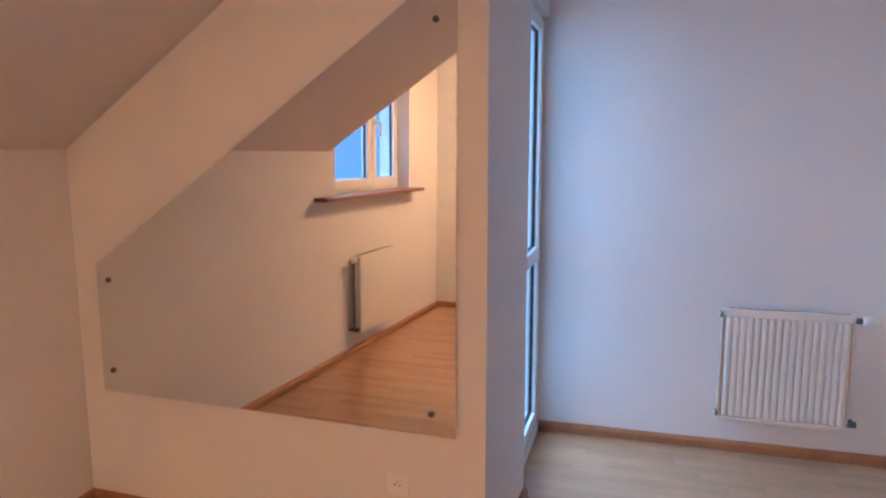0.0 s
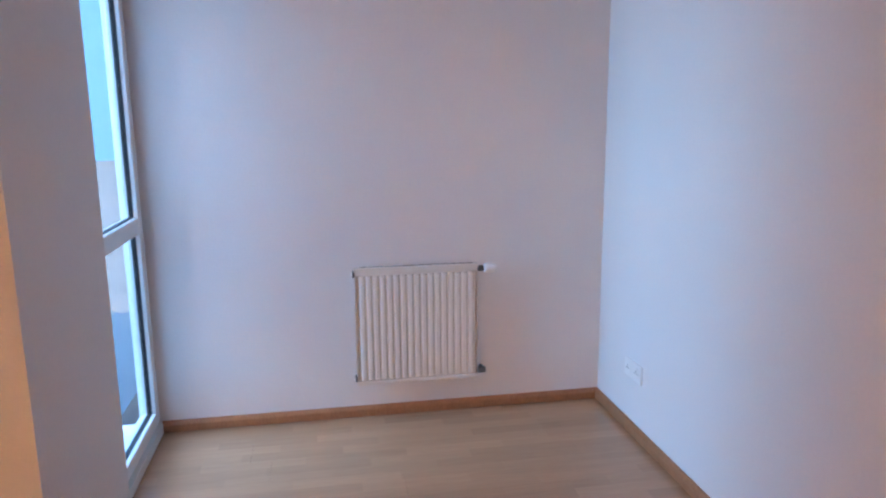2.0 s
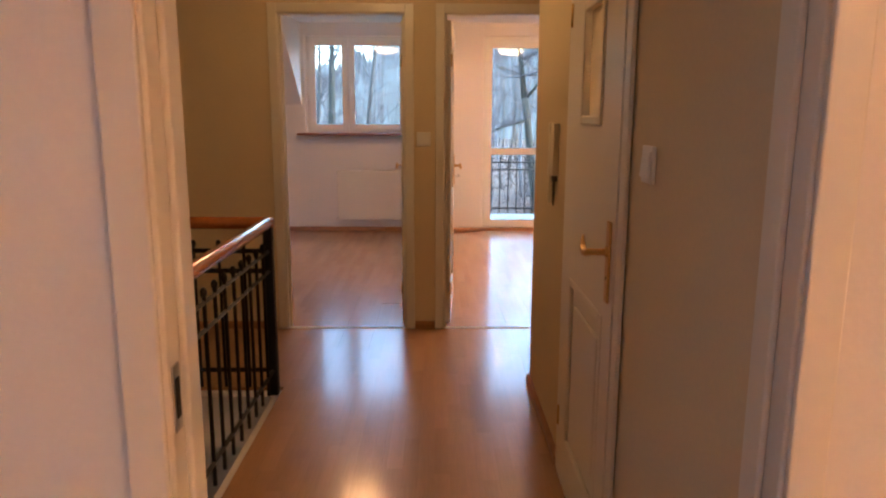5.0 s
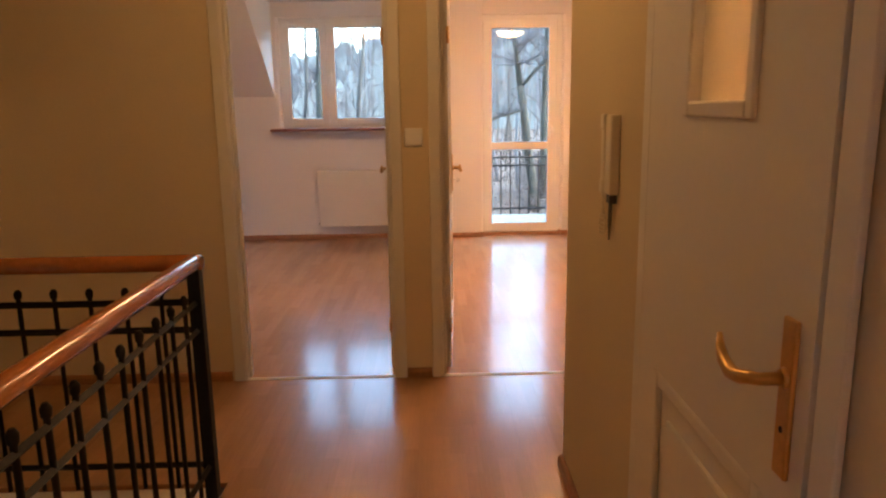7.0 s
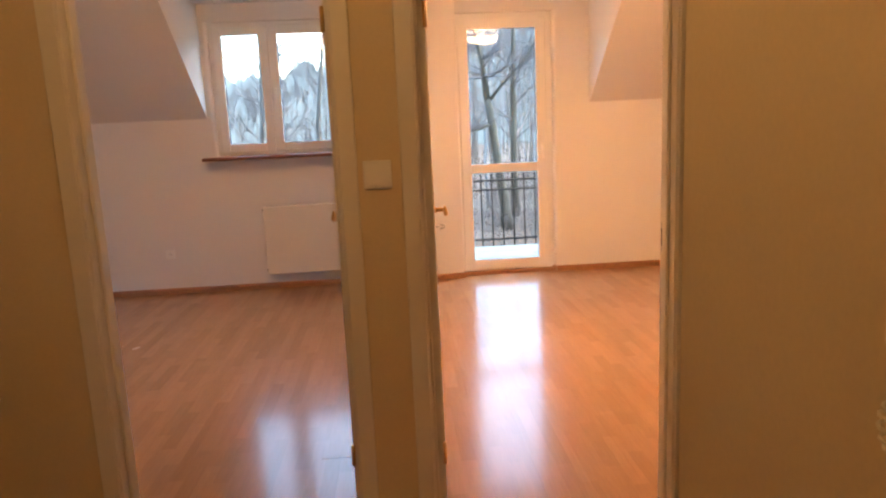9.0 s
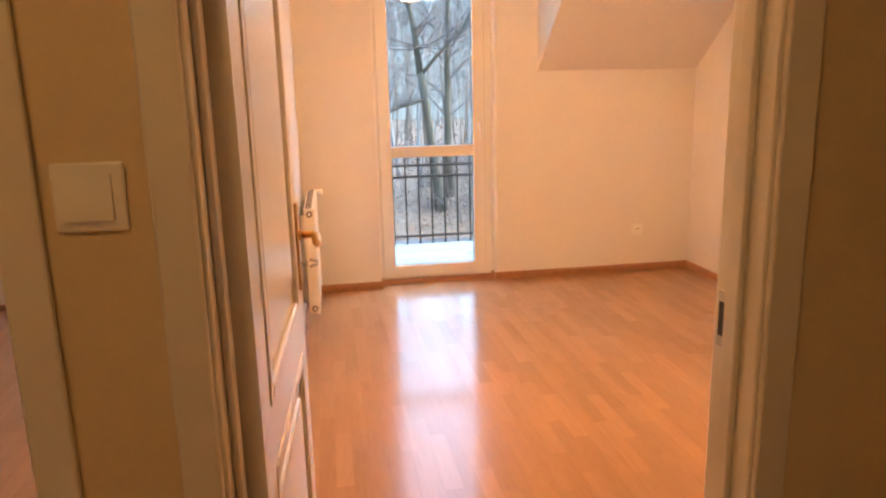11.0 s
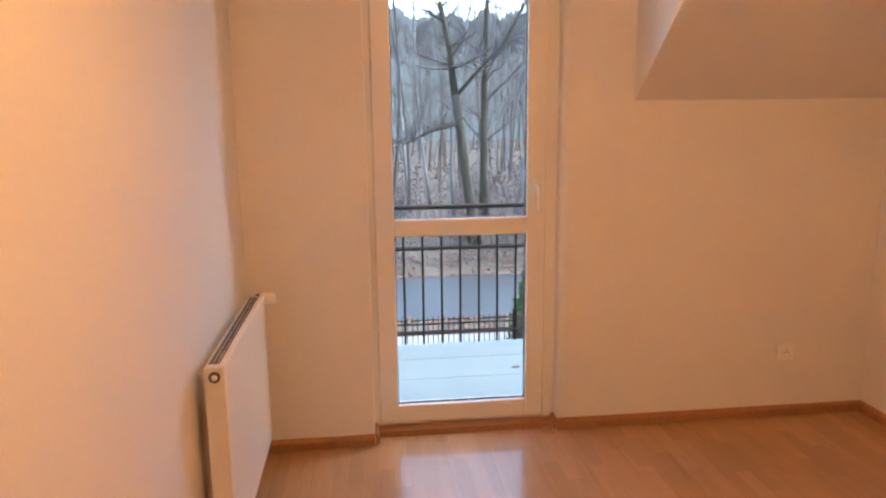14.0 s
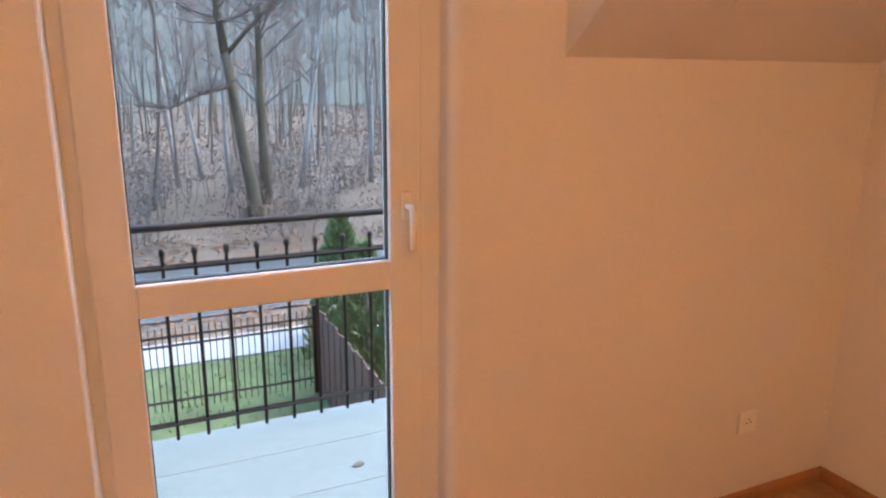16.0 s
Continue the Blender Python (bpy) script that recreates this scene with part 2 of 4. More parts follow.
def lathe(bm, profile, centre, sides=24):
    """A turned shape round the vertical: profile of (radius, height)."""
    rings = [[bm.verts.new((centre[0] + r * math.cos(2 * math.pi * k / sides), centre[1] + r * math.sin(2 * math.pi * k / sides), centre[2] + h)) for k in range(sides)] for r, h in profile]
    for a, b in zip(rings, rings[1:]):
        for k in range(sides):
            bm.faces.new((a[k], a[(k + 1) % sides], b[(k + 1) % sides], b[k])).smooth = True
    bm.faces.new(rings[0][::-1])
    bm.faces.new(rings[-1])
    bmesh.ops.recalc_face_normals(bm, faces=bm.faces)
    return bm


def part(name, bm, mat, parent=None, label=""):
    me = bpy.data.meshes.new(name)
    bm.to_mesh(me)
    bm.free()
    me.materials.append(mat)
    ob = new(name, me)
    if parent:
        ob.parent = parent
    return tagged(ob, label=label)


def thing(name, label, category, group="", kind=""):
    return tagged(new(name), label, category, group, kind)


def structure(name, bm, mat, label, category):
    return tagged(part(name, bm, mat), label, category, kind="structure")


def wall(name, run, a0, a1, b0, b1, z0, z1, label, openings=(), mat=None, soft=0.0):
    """A wall along x or y from a0 to a1, b0 to b1 thick, with openings (from, to, bottom, top) through it.
    soft: radius of the plaster's rounded corners beside the openings, on the side b0."""
    bm = bmesh.new()

    def piece(s0, s1, lo, hi):
        if s1 - s0 > 1e-4 and hi - lo > 1e-4:
            box(bm, *((s0, b0, lo, s1, b1, hi) if run == "x" else (b0, s0, lo, b1, s1, hi)))

    def strip(s0, s1, lo, hi, right):
        bend = [(soft * (1 - math.cos(k * math.pi / 12)), soft * (1 - math.sin(k * math.pi / 12))) for k in range(7)]
        if right:
            pts = [(s1, b1), (s0, b1)] + [(s0 + d, b0 + e) for d, e in bend] + [(s1, b0)]
        else:
            pts = [(s0, b1), (s1, b1)] + [(s1 - d, b0 + e) for d, e in bend] + [(s0, b0)]
        prism(bm, pts, max(lo, z0), hi, "z")
        piece(s0, s1, hi, z1)
        piece(s0, s1, z0, lo)
    w = soft * 1.5
    at = a0
    for o0, o1, lo, hi in sorted(openings):
        piece(at, o0 - w, z0, z1)
        if soft:
            strip(o0 - w, o0, lo, hi, False)
            strip(o1, o1 + w, lo, hi, True)
        piece(o0, o1, z0, lo)
        piece(o0, o1, hi, z1)
        at = o1 + w
    piece(at, a1, z0, z1)
    return structure(name, bm, mat or PLASTER, label, "wall")

# ---- structure: the four rooms ----
CEIL = 2.48
SLOPE = 0.80
AX0, AX1, AY0 = -2.545, 2.92, -3.805    # room with the mirror
HX0, HX1, HY1 = -2.6, 0.70, 3.59        # hall
BX0, BX1, CX0, CX1, FY = -3.3, 0.10, 0.225, 3.18, 7.67   # front rooms up to the facade

LAMPTINTED = "smooth plaster wall tinted as if lamplit"
WHITE = "smooth white painted plaster wall"
wall("wall_1", "x", AX0 - 0.25, AX1 + 0.2, 0.0, 0.12, 0, 2.6, WHITE + " with a doorway to the hall", [(-0.20, 0.73, -0.01, 2.06)])
wall("wall_2", "y", -2.125, 0.0, AX0 - 0.25, AX0, 0, 2.6, WHITE + " behind a ribbed radiator")
wall("wall_3", "y", AY0 - 0.25, 0.0, AX1, AX1 + 0.2, 0, 2.6, WHITE)
wall("wall_4", "x", -1.32, AX1, AY0 - 0.28, AY0, 0, 2.6, WHITE + " under the roof with a window", [(0.93, 2.24, 1.157, 2.15)])
bm = prism(bmesh.new(), [(-1.211, -2.072), (-1.79, -2.03), (-1.79, -2.30), (-1.6, -2.30), (-1.6, AY0 - 0.28), (-1.298, AY0 - 0.28)], 0, 2.6)
structure("wall_5", bm, PLASTER, "white plaster partition that carries the cut mirror", "wall")
bm = box(bmesh.new(), AX0, -2.30, 2.12, -1.79, -2.06, 2.6)
structure("wall_6", bm, PLASTER, "white plaster lintel over the tall window", "wall")
# roof slope and ceiling of the mirror room
kz = 1.49
yt = AY0 + (CEIL - kz) / 0.675
bm = prism(bmesh.new(), [(AY0 - 0.25, kz - 0.169), (AY0, kz), (yt, CEIL), (yt, CEIL + 0.25), (AY0 - 0.25, CEIL + 0.25)], -1.6, 0.86, "x")
structure("ceiling_1", bm, CEILING, "white sloping attic ceiling beside the dormer", "ceiling")
structure("ceiling_2", boxed(AX0 - 0.25, -2.3, CEIL, AX1 + 0.2, 0.12, CEIL + 0.2), CEILING, "flat white ceiling", "ceiling")
structure("ceiling_3", boxed(0.861, AY0 - 0.25, CEIL, AX1 + 0.2, -2.301, CEIL + 0.2), CEILING, "flat white ceiling of the dormer", "ceiling")
structure("ceiling_4", boxed(AX0 - 0.25, -2.36, CEIL + 0.004, 0.861, -2.301, CEIL + 0.2), CEILING, "flat white ceiling strip", "ceiling")

# hall
wall("wall_7", "y", 0.12, 2.62, HX1, HX1 + 0.11, 0, 2.6, LAMPTINTED + " with the panelled washroom door", [(0.895, 1.66, -0.01, 2.04)], mat=WARMTINT)
wall("wall_8", "x", HX0 - 0.15, 3.4, HY1, 3.71, 0, 2.6, LAMPTINTED + " with two doorways to the front rooms", [(-0.80, 0.01, -0.01, 2.05), (0.24, 1.10, -0.01, 2.05)], mat=WARMTINT)
wall("wall_9", "y", 0.12, HY1, HX0 - 0.15, HX0, -3.0, 2.6, LAMPTINTED + " beside the stairwell", mat=WARMTINT)
wall("wall_10", "x", HX1 + 0.11, 2.4, 2.52, 2.62, 0, 2.6, LAMPTINTED, mat=WARMTINT)
wall("wall_11", "y", 0.12, HY1, 2.4, 2.5, 0, 2.6, LAMPTINTED, mat=WARMTINT)
structure("ceiling_5", boxed(HX0 - 0.15, 0.121, CEIL + 0.002, 2.5, 3.71, CEIL + 0.2), CEILING, "flat white hall ceiling", "ceiling")
# stairwell below the hall
bm = bmesh.new()
box(bm, HX0, 2.47, -0.30, -0.60, 2.55, -0.021)
box(bm, -0.64, 0.0, -0.30, -0.56, 2.55, -0.021)
structure("wall_12", bm, PLASTER, "white plastered edge of the stairwell opening", "wall")
wall("wall_13", "x", HX0, -0.1, 3.5, 3.6, -3.0, -0.30, WHITE + " of the floor below")
wall("wall_14", "y", 0.0, 3.5, -0.2, -0.1, -3.0, -0.30, WHITE + " of the floor below")
wall("wall_15", "x", HX0, -0.1, -0.1, 0.0, -3.0, -0.021, WHITE + " of the floor below")
structure("ceiling_9", boxed(-0.559, 0.0, -0.30, HX1, HY1, -0.021), CEILING, "white underside of the hall floor", "ceiling")
structure("floor_5", boxed(HX0, 0.0, -3.1, -0.1, 3.6, -3.0), PAVING, "pale floor at the foot of the stairs", "floor")

# front rooms
wall("wall_16", "x", BX0 - 0.2, CX1 + 0.2, FY, FY + 0.28, -0.2, 2.6, WHITE + " with a window and a balcony door", [(-1.36, -0.14, 1.17, 2.33), (0.755, 1.62, -0.3, 2.335)], soft=0.03)
bm = prism(bmesh.new(), [(CX0, 7.737), (CX0, 7.615), (0.752, 7.615), (0.7565, 7.619), (0.757, 7.737)], -0.02, CEIL, "z")
structure("wall_20", bm, PLASTER, "white plaster thickening of the wall beside the balcony door", "wall")
wall("wall_17", "y", 3.71, FY, BX1, CX0, 0, 2.6, WHITE + " between the two front rooms")
wall("wall_18", "y", 3.71, FY, CX1, CX1 + 0.2, 0, 2.6, WHITE)
wall("wall_19", "y", 3.71, FY, BX0 - 0.2, BX0, 0, 2.6, WHITE)
structure("ceiling_6", boxed(BX0 - 0.2, 3.711, CEIL, CX1 + 0.2, FY + 0.28, CEIL + 0.2), CEILING, "flat white ceiling of the front rooms", "ceiling")
kz = 1.53
yt = FY - (CEIL - kz) / SLOPE
for i, (x0, x1) in enumerate(((1.945, CX1), (BX0, -1.42))):
    bm = prism(bmesh.new(), [(FY + 0.0, kz), (FY, CEIL - 0.003), (yt, CEIL - 0.003)], x0, x1, "x")
    structure("ceiling_%d" % (7 + i), bm, CEILING, "white sloping attic ceiling beside the dormer", "ceiling")


# ---- skirting, thresholds ----
def skirting(runs):
    """Wooden skirting strips: (x0, y0, x1, y1) along the wall's foot, with the room on the left of the way."""
    for x0, y0, x1, y1 in runs:
        d = Vector((x1 - x0, y1 - y0, 0))
        n = Vector((-d.y, d.x, 0)).normalized()
        bm = bmesh.new()
        prof = ((0.001, 0.002), (0.019, 0.002), (0.019, 0.034), (0.013, 0.046), (0.004, 0.051), (0.001, 0.051))
        a = [bm.verts.new(Vector((x0, y0, 0)) + n * p + Vector((0, 0, h))) for p, h in prof]
        b = [bm.verts.new(Vector((x1, y1, 0)) + n * p + Vector((0, 0, h))) for p, h in prof]
        for i in range(len(prof)):
            j = (i + 1) % len(prof)
            bm.faces.new((a[i], a[j], b[j], b[i]))
        bm.faces.new(a[::-1])
        bm.faces.new(b)
        bmesh.ops.recalc_face_normals(bm, faces=bm.faces)
        structure("baseboard", bm, BASEWOOD, "brown wooden skirting strip along the wall foot", "baseboard")


skirting([
    (-0.26, 0, AX0, 0), (AX0, 0, AX0, -2.08), (-1.79, -2.03, -1.211, -2.072), (-1.211, -2.072, -1.286, AY0), (-1.286, AY0, AX1, AY0), (AX1, AY0, AX1, 0), (AX1, 0, 0.80, 0),
    (HX1, 0.12, HX1, 0.85), (HX1, 1.705, HX1, 2.62), (HX1, 2.62, 2.4, 2.62), (-0.86, HY1, HX0, HY1), (0.19, HY1, 0.06, HY1), (2.4, HY1, 1.16, HY1),
    (CX0, 7.615, CX0, 3.71), (0.755, 7.615, CX0, 7.615), (CX1, FY, 1.62, FY), (CX1, 3.71, CX1, FY), (1.15, 3.71, CX1, 3.71),
    (BX1, FY, BX0, FY), (BX0, FY, BX0, 3.71), (BX1, 3.71, BX1, FY), (0.757, 7.738, 0.757, 7.615), (1.62, FY, 1.62, 7.738)])
for x0, x1 in ((-0.79, 0.0), (0.25, 1.085)):
    bm = prism(bmesh.new(), [(3.585, 0.0005), (3.62, 0.0005), (3.612, 0.006), (3.593, 0.006)], x0, x1, "x")
    tagged(part("threshold", bm, DOORWHITE), "pale threshold strip across a doorway", "threshold", kind="structure")


# ---- doors ----
def door_frame(name, run, lo, hi, b0, b1, top, label, trim=0.062):
    """Lining and architraves of a doorway of clear width lo to hi in a wall b0 to b1 thick."""
    root = thing(name, label, "door frame", kind="structure")

    def piece(nm, a0, a1, c0, c1, z0, z1, bev=0.004):
        bm = box(bmesh.new(), *((a0, c0, z0, a1, c1, z1) if run == "x" else (c0, a0, z0, c1, a1, z1)), bev)
        return part(nm, bm, DOORWHITE, root)
    piece("jamb", lo - 0.028, lo, b0 - 0.004, b1 + 0.004, 0.001, top)
    piece("jamb", hi, hi + 0.028, b0 - 0.004, b1 + 0.004, 0.001, top)
    piece("head", lo - 0.028, hi + 0.028, b0 - 0.004, b1 + 0.004, top, top + 0.028)
    mid = (b0 + b1) / 2
    piece("door_stop", lo, lo + 0.012, mid - 0.02, mid + 0.02, 0.001, top)
    piece("door_stop", hi - 0.012, hi, mid - 0.02, mid + 0.02, 0.001, top)
    for c0, c1 in ((b0 - 0.016, b0 - 0.003), (b1 + 0.003, b1 + 0.016)):
        piece("architrave", lo - trim, lo - 0.006, c0, c1, 0.001, top + trim)
        piece("architrave", hi + 0.006, hi + trim, c0, c1, 0.001, top + trim)
        piece("architrave", lo - 0.0059, hi + 0.0059, c0, c1, top + 0.006, top + trim)
    return root


def strike(root, x, y, z, nx):
    bm = box(bmesh.new(), x, y - 0.012, z - 0.05, x + nx * 0.003, y + 0.012, z + 0.05)
    part("strike_plate", bm, STEEL, root, "small steel strike plate")
    bm = box(bmesh.new(), x + nx * 0.003, y - 0.007, z - 0.03, x + nx * 0.0045, y + 0.007, z + 0.03)
    part("latch_hole", bm, GASKET, root, "dark latch hole")


fr = door_frame("door_frame_1", "x", -0.175, 0.70, 0.0, 0.12, 2.03, "white door lining of the mirror room")
strike(fr, -0.175, 0.017, 1.0, 1)
door_frame("door_frame_2", "x", -0.785, -0.005, HY1, 3.71, 2.02, "white door lining of the front room with the dormer window")
fr = door_frame("door_frame_3", "x", 0.255, 1.08, HY1, 3.71, 2.02, "white door lining of the balcony room")
strike(fr, 1.08, 3.688, 0.985, -1)
door_frame("door_frame_4", "y", 0.918, 1.637, HX1, HX1 + 0.11, 2.02, "white door lining of the washroom", 0.06)


def lever(root, out, along, plate_mat, lever_mat, key=False):
    """Long back plate and curved lever in the leaf's own space: the plate lies in x-z at y = out."""
    s = 1 if out > 0 else -1
    x, z = along
    bm = box(bmesh.new(), x - 0.018, min(out, out + s * 0.008), z - 0.145, x + 0.018, max(out, out + s * 0.008), z + 0.085, 0.003)
    part("back_plate", bm, plate_mat, root, "long dark brass back plate")
    grip = [(0, 0.006, 0), (0, 0.044, 0), (-0.010, 0.053, -0.001), (-0.030, 0.056, -0.008), (-0.058, 0.057, -0.012), (-0.086, 0.056, -0.004), (-0.106, 0.054, 0.012), (-0.117, 0.051, 0.028)]
    bm = tube(bmesh.new(), [(x + a, out + s * b, z + c) for a, b, c in grip], [0.010, 0.009, 0.010, 0.0105, 0.011, 0.0095, 0.007, 0.004], 12)
    part("lever_handle", bm, lever_mat, root, "curved brass lever")
    bm = tube(bmesh.new(), [(x, out + s * 0.007, z), (x, out + s * 0.014, z)], [0.016, 0.013], 16)
    part("rose", bm, lever_mat, root)
    for dz in (-0.13, 0.07):
        part("screw", tube(bmesh.new(), [(x, out + s * 0.0075, z + dz), (x, out + s * 0.0095, z + dz)], [0.0045, 0.003], 8), lever_mat, root)
    if key:
        bm = tube(bmesh.new(), [(x, out + s * 0.006, z - 0.075), (x, out + s * 0.03, z - 0.075)], 0.004, 8)
        tube(bm, [(x, out + s * 0.03, z - 0.085), (x, out + s * 0.05, z - 0.08), (x, out + s * 0.05, z - 0.07), (x, out + s * 0.03, z - 0.066)], 0.004, 6)
        part("key", bm, STEEL, root, "small steel key in the lock")
    else:
        part("keyhole", tube(bmesh.new(), [(x, out + s * 0.0078, z - 0.075), (x, out + s * 0.0088, z - 0.075)], 0.005, 8), GASKET, root, "dark keyhole")


def leaf(name, width, label, m, glazed=False, key=False, flip=1):
    """A smooth moulded leaf with a panel below and a pane or a taller panel above, hinged at x = 0 and running along +x, 40 mm thick in y."""
    root = thing(name, label, "door")
    h, t, st = 2.0, 0.02, 0.115
    z0, z1 = 0.19, 0.82 if glazed else 0.72
    g0, g1, p0, p1 = st + 0.12, width - st - 0.115, 1.397, 1.737
    bm = bmesh.new()
    blocks = [(0, st, 0.008, h), (width - st, width, 0.008, h), (st, width - st, 0.008, z0)]
    fields = [(z0, z1)] if glazed else [(z0, z1), (0.855, h - 0.115)]
    if glazed:
        blocks += [(st, width - st, z1, p0), (st, width - st, p1, h), (st, g0, p0, p1), (g1, width - st, p0, p1)]
    else:
        blocks += [(st, width - st, z1, 0.855), (st, width - st, h - 0.115, h)]
    for a0, a1, c0, c1 in blocks:
        box(bm, a0, -t, c0, a1, t, c1)
    bmesh.ops.remove_doubles(bm, verts=bm.verts, dist=0.0002)
    part("slab", bm, DOORWHITE, root)
    for c0, c1 in fields:
        bm = box(bmesh.new(), st - 0.004, -0.009, c0 - 0.004, width - st + 0.004, 0.009, c1 + 0.004)
        box(bm, st + 0.06, -0.017, c0 + 0.08, width - st - 0.06, 0.017, c1 - 0.08, 0.008)
        part("panel", bm, DOORWHITE, root)
        bm = bmesh.new()
        for s in (-1, 1):
            y0, y1 = sorted((s * 0.008, s * 0.0235))
            for a0, a1, e0, e1 in ((st - 0.012, st + 0.02, c0 - 0.012, c1 + 0.012), (width - st - 0.02, width - st + 0.012, c0 - 0.012, c1 + 0.012), (st + 0.0201, width - st - 0.0201, c0 - 0.012, c0 + 0.02), (st + 0.0201, width - st - 0.0201, c1 - 0.02, c1 + 0.012)):
                box(bm, a0, y0, e0, a1, y1, e1, 0.006)
        part("moulding", bm, DOORWHITE, root)
    if glazed:
        part("pane", boxed(g0 - 0.008, -0.003, p0 - 0.008, g1 + 0.008, 0.003, p1 + 0.008), FROSTED, root, "pale frosted glass pane")
        bm = bmesh.new()
        for a0, a1, c0, c1 in ((g0 - 0.022, g0 + 0.006, p0 - 0.022, p1 + 0.022), (g1 - 0.006, g1 + 0.022, p0 - 0.022, p1 + 0.022), (g0 + 0.006, g1 - 0.006, p0 - 0.022, p0 + 0.006), (g0 + 0.006, g1 - 0.006, p1 - 0.006, p1 + 0.022)):
            box(bm, a0, -0.028, c0, a1, 0.028, c1, 0.005)
        part("glazing_bead", bm, DOORWHITE, root)
    for s in (-1, 1):
        lever(root, s * t, (width - 0.05, 1.03), BRASS, BRASS, key and s == flip)
    for z in (0.25, 1.75):
        part("hinge", tube(bmesh.new(), [(-0.006, flip * t, z - 0.04), (-0.006, flip * t, z + 0.04)], 0.007, 8), BRASS, root)
    root.matrix_world = m
    return root


# balcony room's leaf stands open along the left wall; washroom door is shut
leaf("interior_door", 0.79, "open white panelled door with a brass lever and key", pose(0.275, 3.70, 0, 0, 0, 87.3), key=True, flip=-1)
leaf("interior_door", 0.715, "closed white panelled washroom door with a small frosted pane", pose(HX1 + 0.002, 1.635, 0, 0, 0, -90), glazed=True, flip=-1)
# dormer room's leaf stands open behind the dividing wall
leaf("interior_door", 0.77, "open white panelled door folded back against the wall", pose(-0.012, 3.73, 0, 0, 0, 91), flip=1)


# ---- windows ----
def ring(bm, x0, x1, z0, z1, w, y0, y1, bev=0.004):
    box(bm, x0, y0, z0, x0 + w, y1, z1, bev)
    box(bm, x1 - w, y0, z0, x1, y1, z1, bev)
    box(bm, x0 + w - 0.001, y0, z0, x1 - w + 0.001, y1, z0 + w, bev)
    box(bm, x0 + w - 0.001, y0, z1 - w, x1 - w + 0.001, y1, z1, bev)
    return bm


def glazing(root, x0, x1, z0, z1, y):
    p = part("pane", boxed(x0 - 0.012, y - 0.003, z0 - 0.012, x1 + 0.012, y + 0.003, z1 + 0.012), GLASS, root, "clear glass pane")
    p.visible_shadow = False
    bm = ring(bmesh.new(), x0 - 0.006, x1 + 0.006, z0 - 0.006, z1 + 0.006, 0.009, y - 0.010, y + 0.010, 0)
    part("gasket", bm, GASKET, root, "thin black rubber gasket")


def sash(root, x0, x1, z0, z1, y, s, w, rail=None, handle=None, bottom=None):
    """A sash of width w of profile, its panes, and a lever handle at (x, z). s: the side of y on which the room lies."""
    y0, y1 = sorted((y, y + s * 0.058))
    bm = ring(bmesh.new(), x0, x1, z0, z1, w, y0, y1, 0.006)
    if rail:
        box(bm, x0 + w - 0.001, y0 + 0.001, rail[0], x1 - w + 0.001, y1 - 0.001, rail[1], 0.006)
    fr = part("sash", bm, PVC, root)
    ym = (y0 + y1) / 2
    for lo, hi in ([(z0 + w, rail[0]), (rail[1], z1 - w)] if rail else [(z0 + w, z1 - w)]):
        glazing(fr, x0 + w, x1 - w, lo, hi, ym)
    if handle:
        hx, hz = handle
        f = y + s * 0.058
        bm = box(bmesh.new(), hx - 0.014, min(f, f + s * 0.012), hz - 0.035, hx + 0.014, max(f, f + s * 0.012), hz + 0.035, 0.004)
        tube(bm, [(hx, f + s * 0.01, hz), (hx, f + s * 0.045, hz), (hx, f + s * 0.052, hz - 0.015), (hx, f + s * 0.05, hz - 0.11)], [0.009, 0.009, 0.011, 0.008], 10)
        part("window_handle", bm, PLASTIC, root, "white lever handle")


def window(name, x0, x1, z0, z1, y, s, label, parts):
    root = thing(name, label, "window", kind="structure")
    y0, y1 = sorted((y - s * 0.02, y + s * 0.045))
    part("window_frame", ring(bmesh.new(), x0, x1, z0, z1, 0.062, y0, y1, 0.004), PVC, root)
    for kw in parts:
        sash(root, y=y + s * 0.0, s=s, **kw)
    return root


def sill(x0, x1, y0, y1, z, label):
    bm = box(bmesh.new(), x0, y0, z - 0.028, x1, y1, z, 0.008)
    tagged(part("window_sill", bm, SILLWOOD), label, "window sill")


# balcony door of the front room
window("window_1", 0.7535, 1.6215, 0.03, 2.337, 7.785, -1, "white plastic balcony door with two panes",
       [dict(x0=0.783, x1=1.565, z0=0.045, z1=2.29, w=0.088, rail=(0.938, 1.017), handle=(1.521, 1.16))])
structure("door_sill", boxed(0.7545, 7.681, 0.0005, 1.6205, 7.95, 0.03), BASEWOOD, "brown wooden step under the balcony door", "threshold")
# dormer window of the other front room
window("window_2", -1.3615, -0.1385, 1.198, 2.332, 7.775, -1, "white two-sash plastic dormer window",
       [dict(x0=-1.33, x1=-0.862, z0=1.225, z1=2.30, w=0.075), dict(x0=-0.858, x1=-0.17, z0=1.225, z1=2.30, w=0.075, handle=(-0.825, 1.75))])
sill(-1.46, -0.04, 7.50, 7.755, 1.198, "brown wooden window sill under the dormer window")
# tall window and dormer window of the mirror room
window("window_3", -2.5465, -1.7885, 0.0435, 2.1215, -2.14, 1, "tall narrow white plastic window down to the floor",
       [dict(x0=-2.518, x1=-1.815, z0=0.068, z1=2.095, w=0.055, rail=(0.925, 0.995))])
structure("window_plinth", boxed(-2.545, -2.29, -0.02, -1.79, -2.075, 0.044), PVC, "white plinth under the tall window", "window sill")
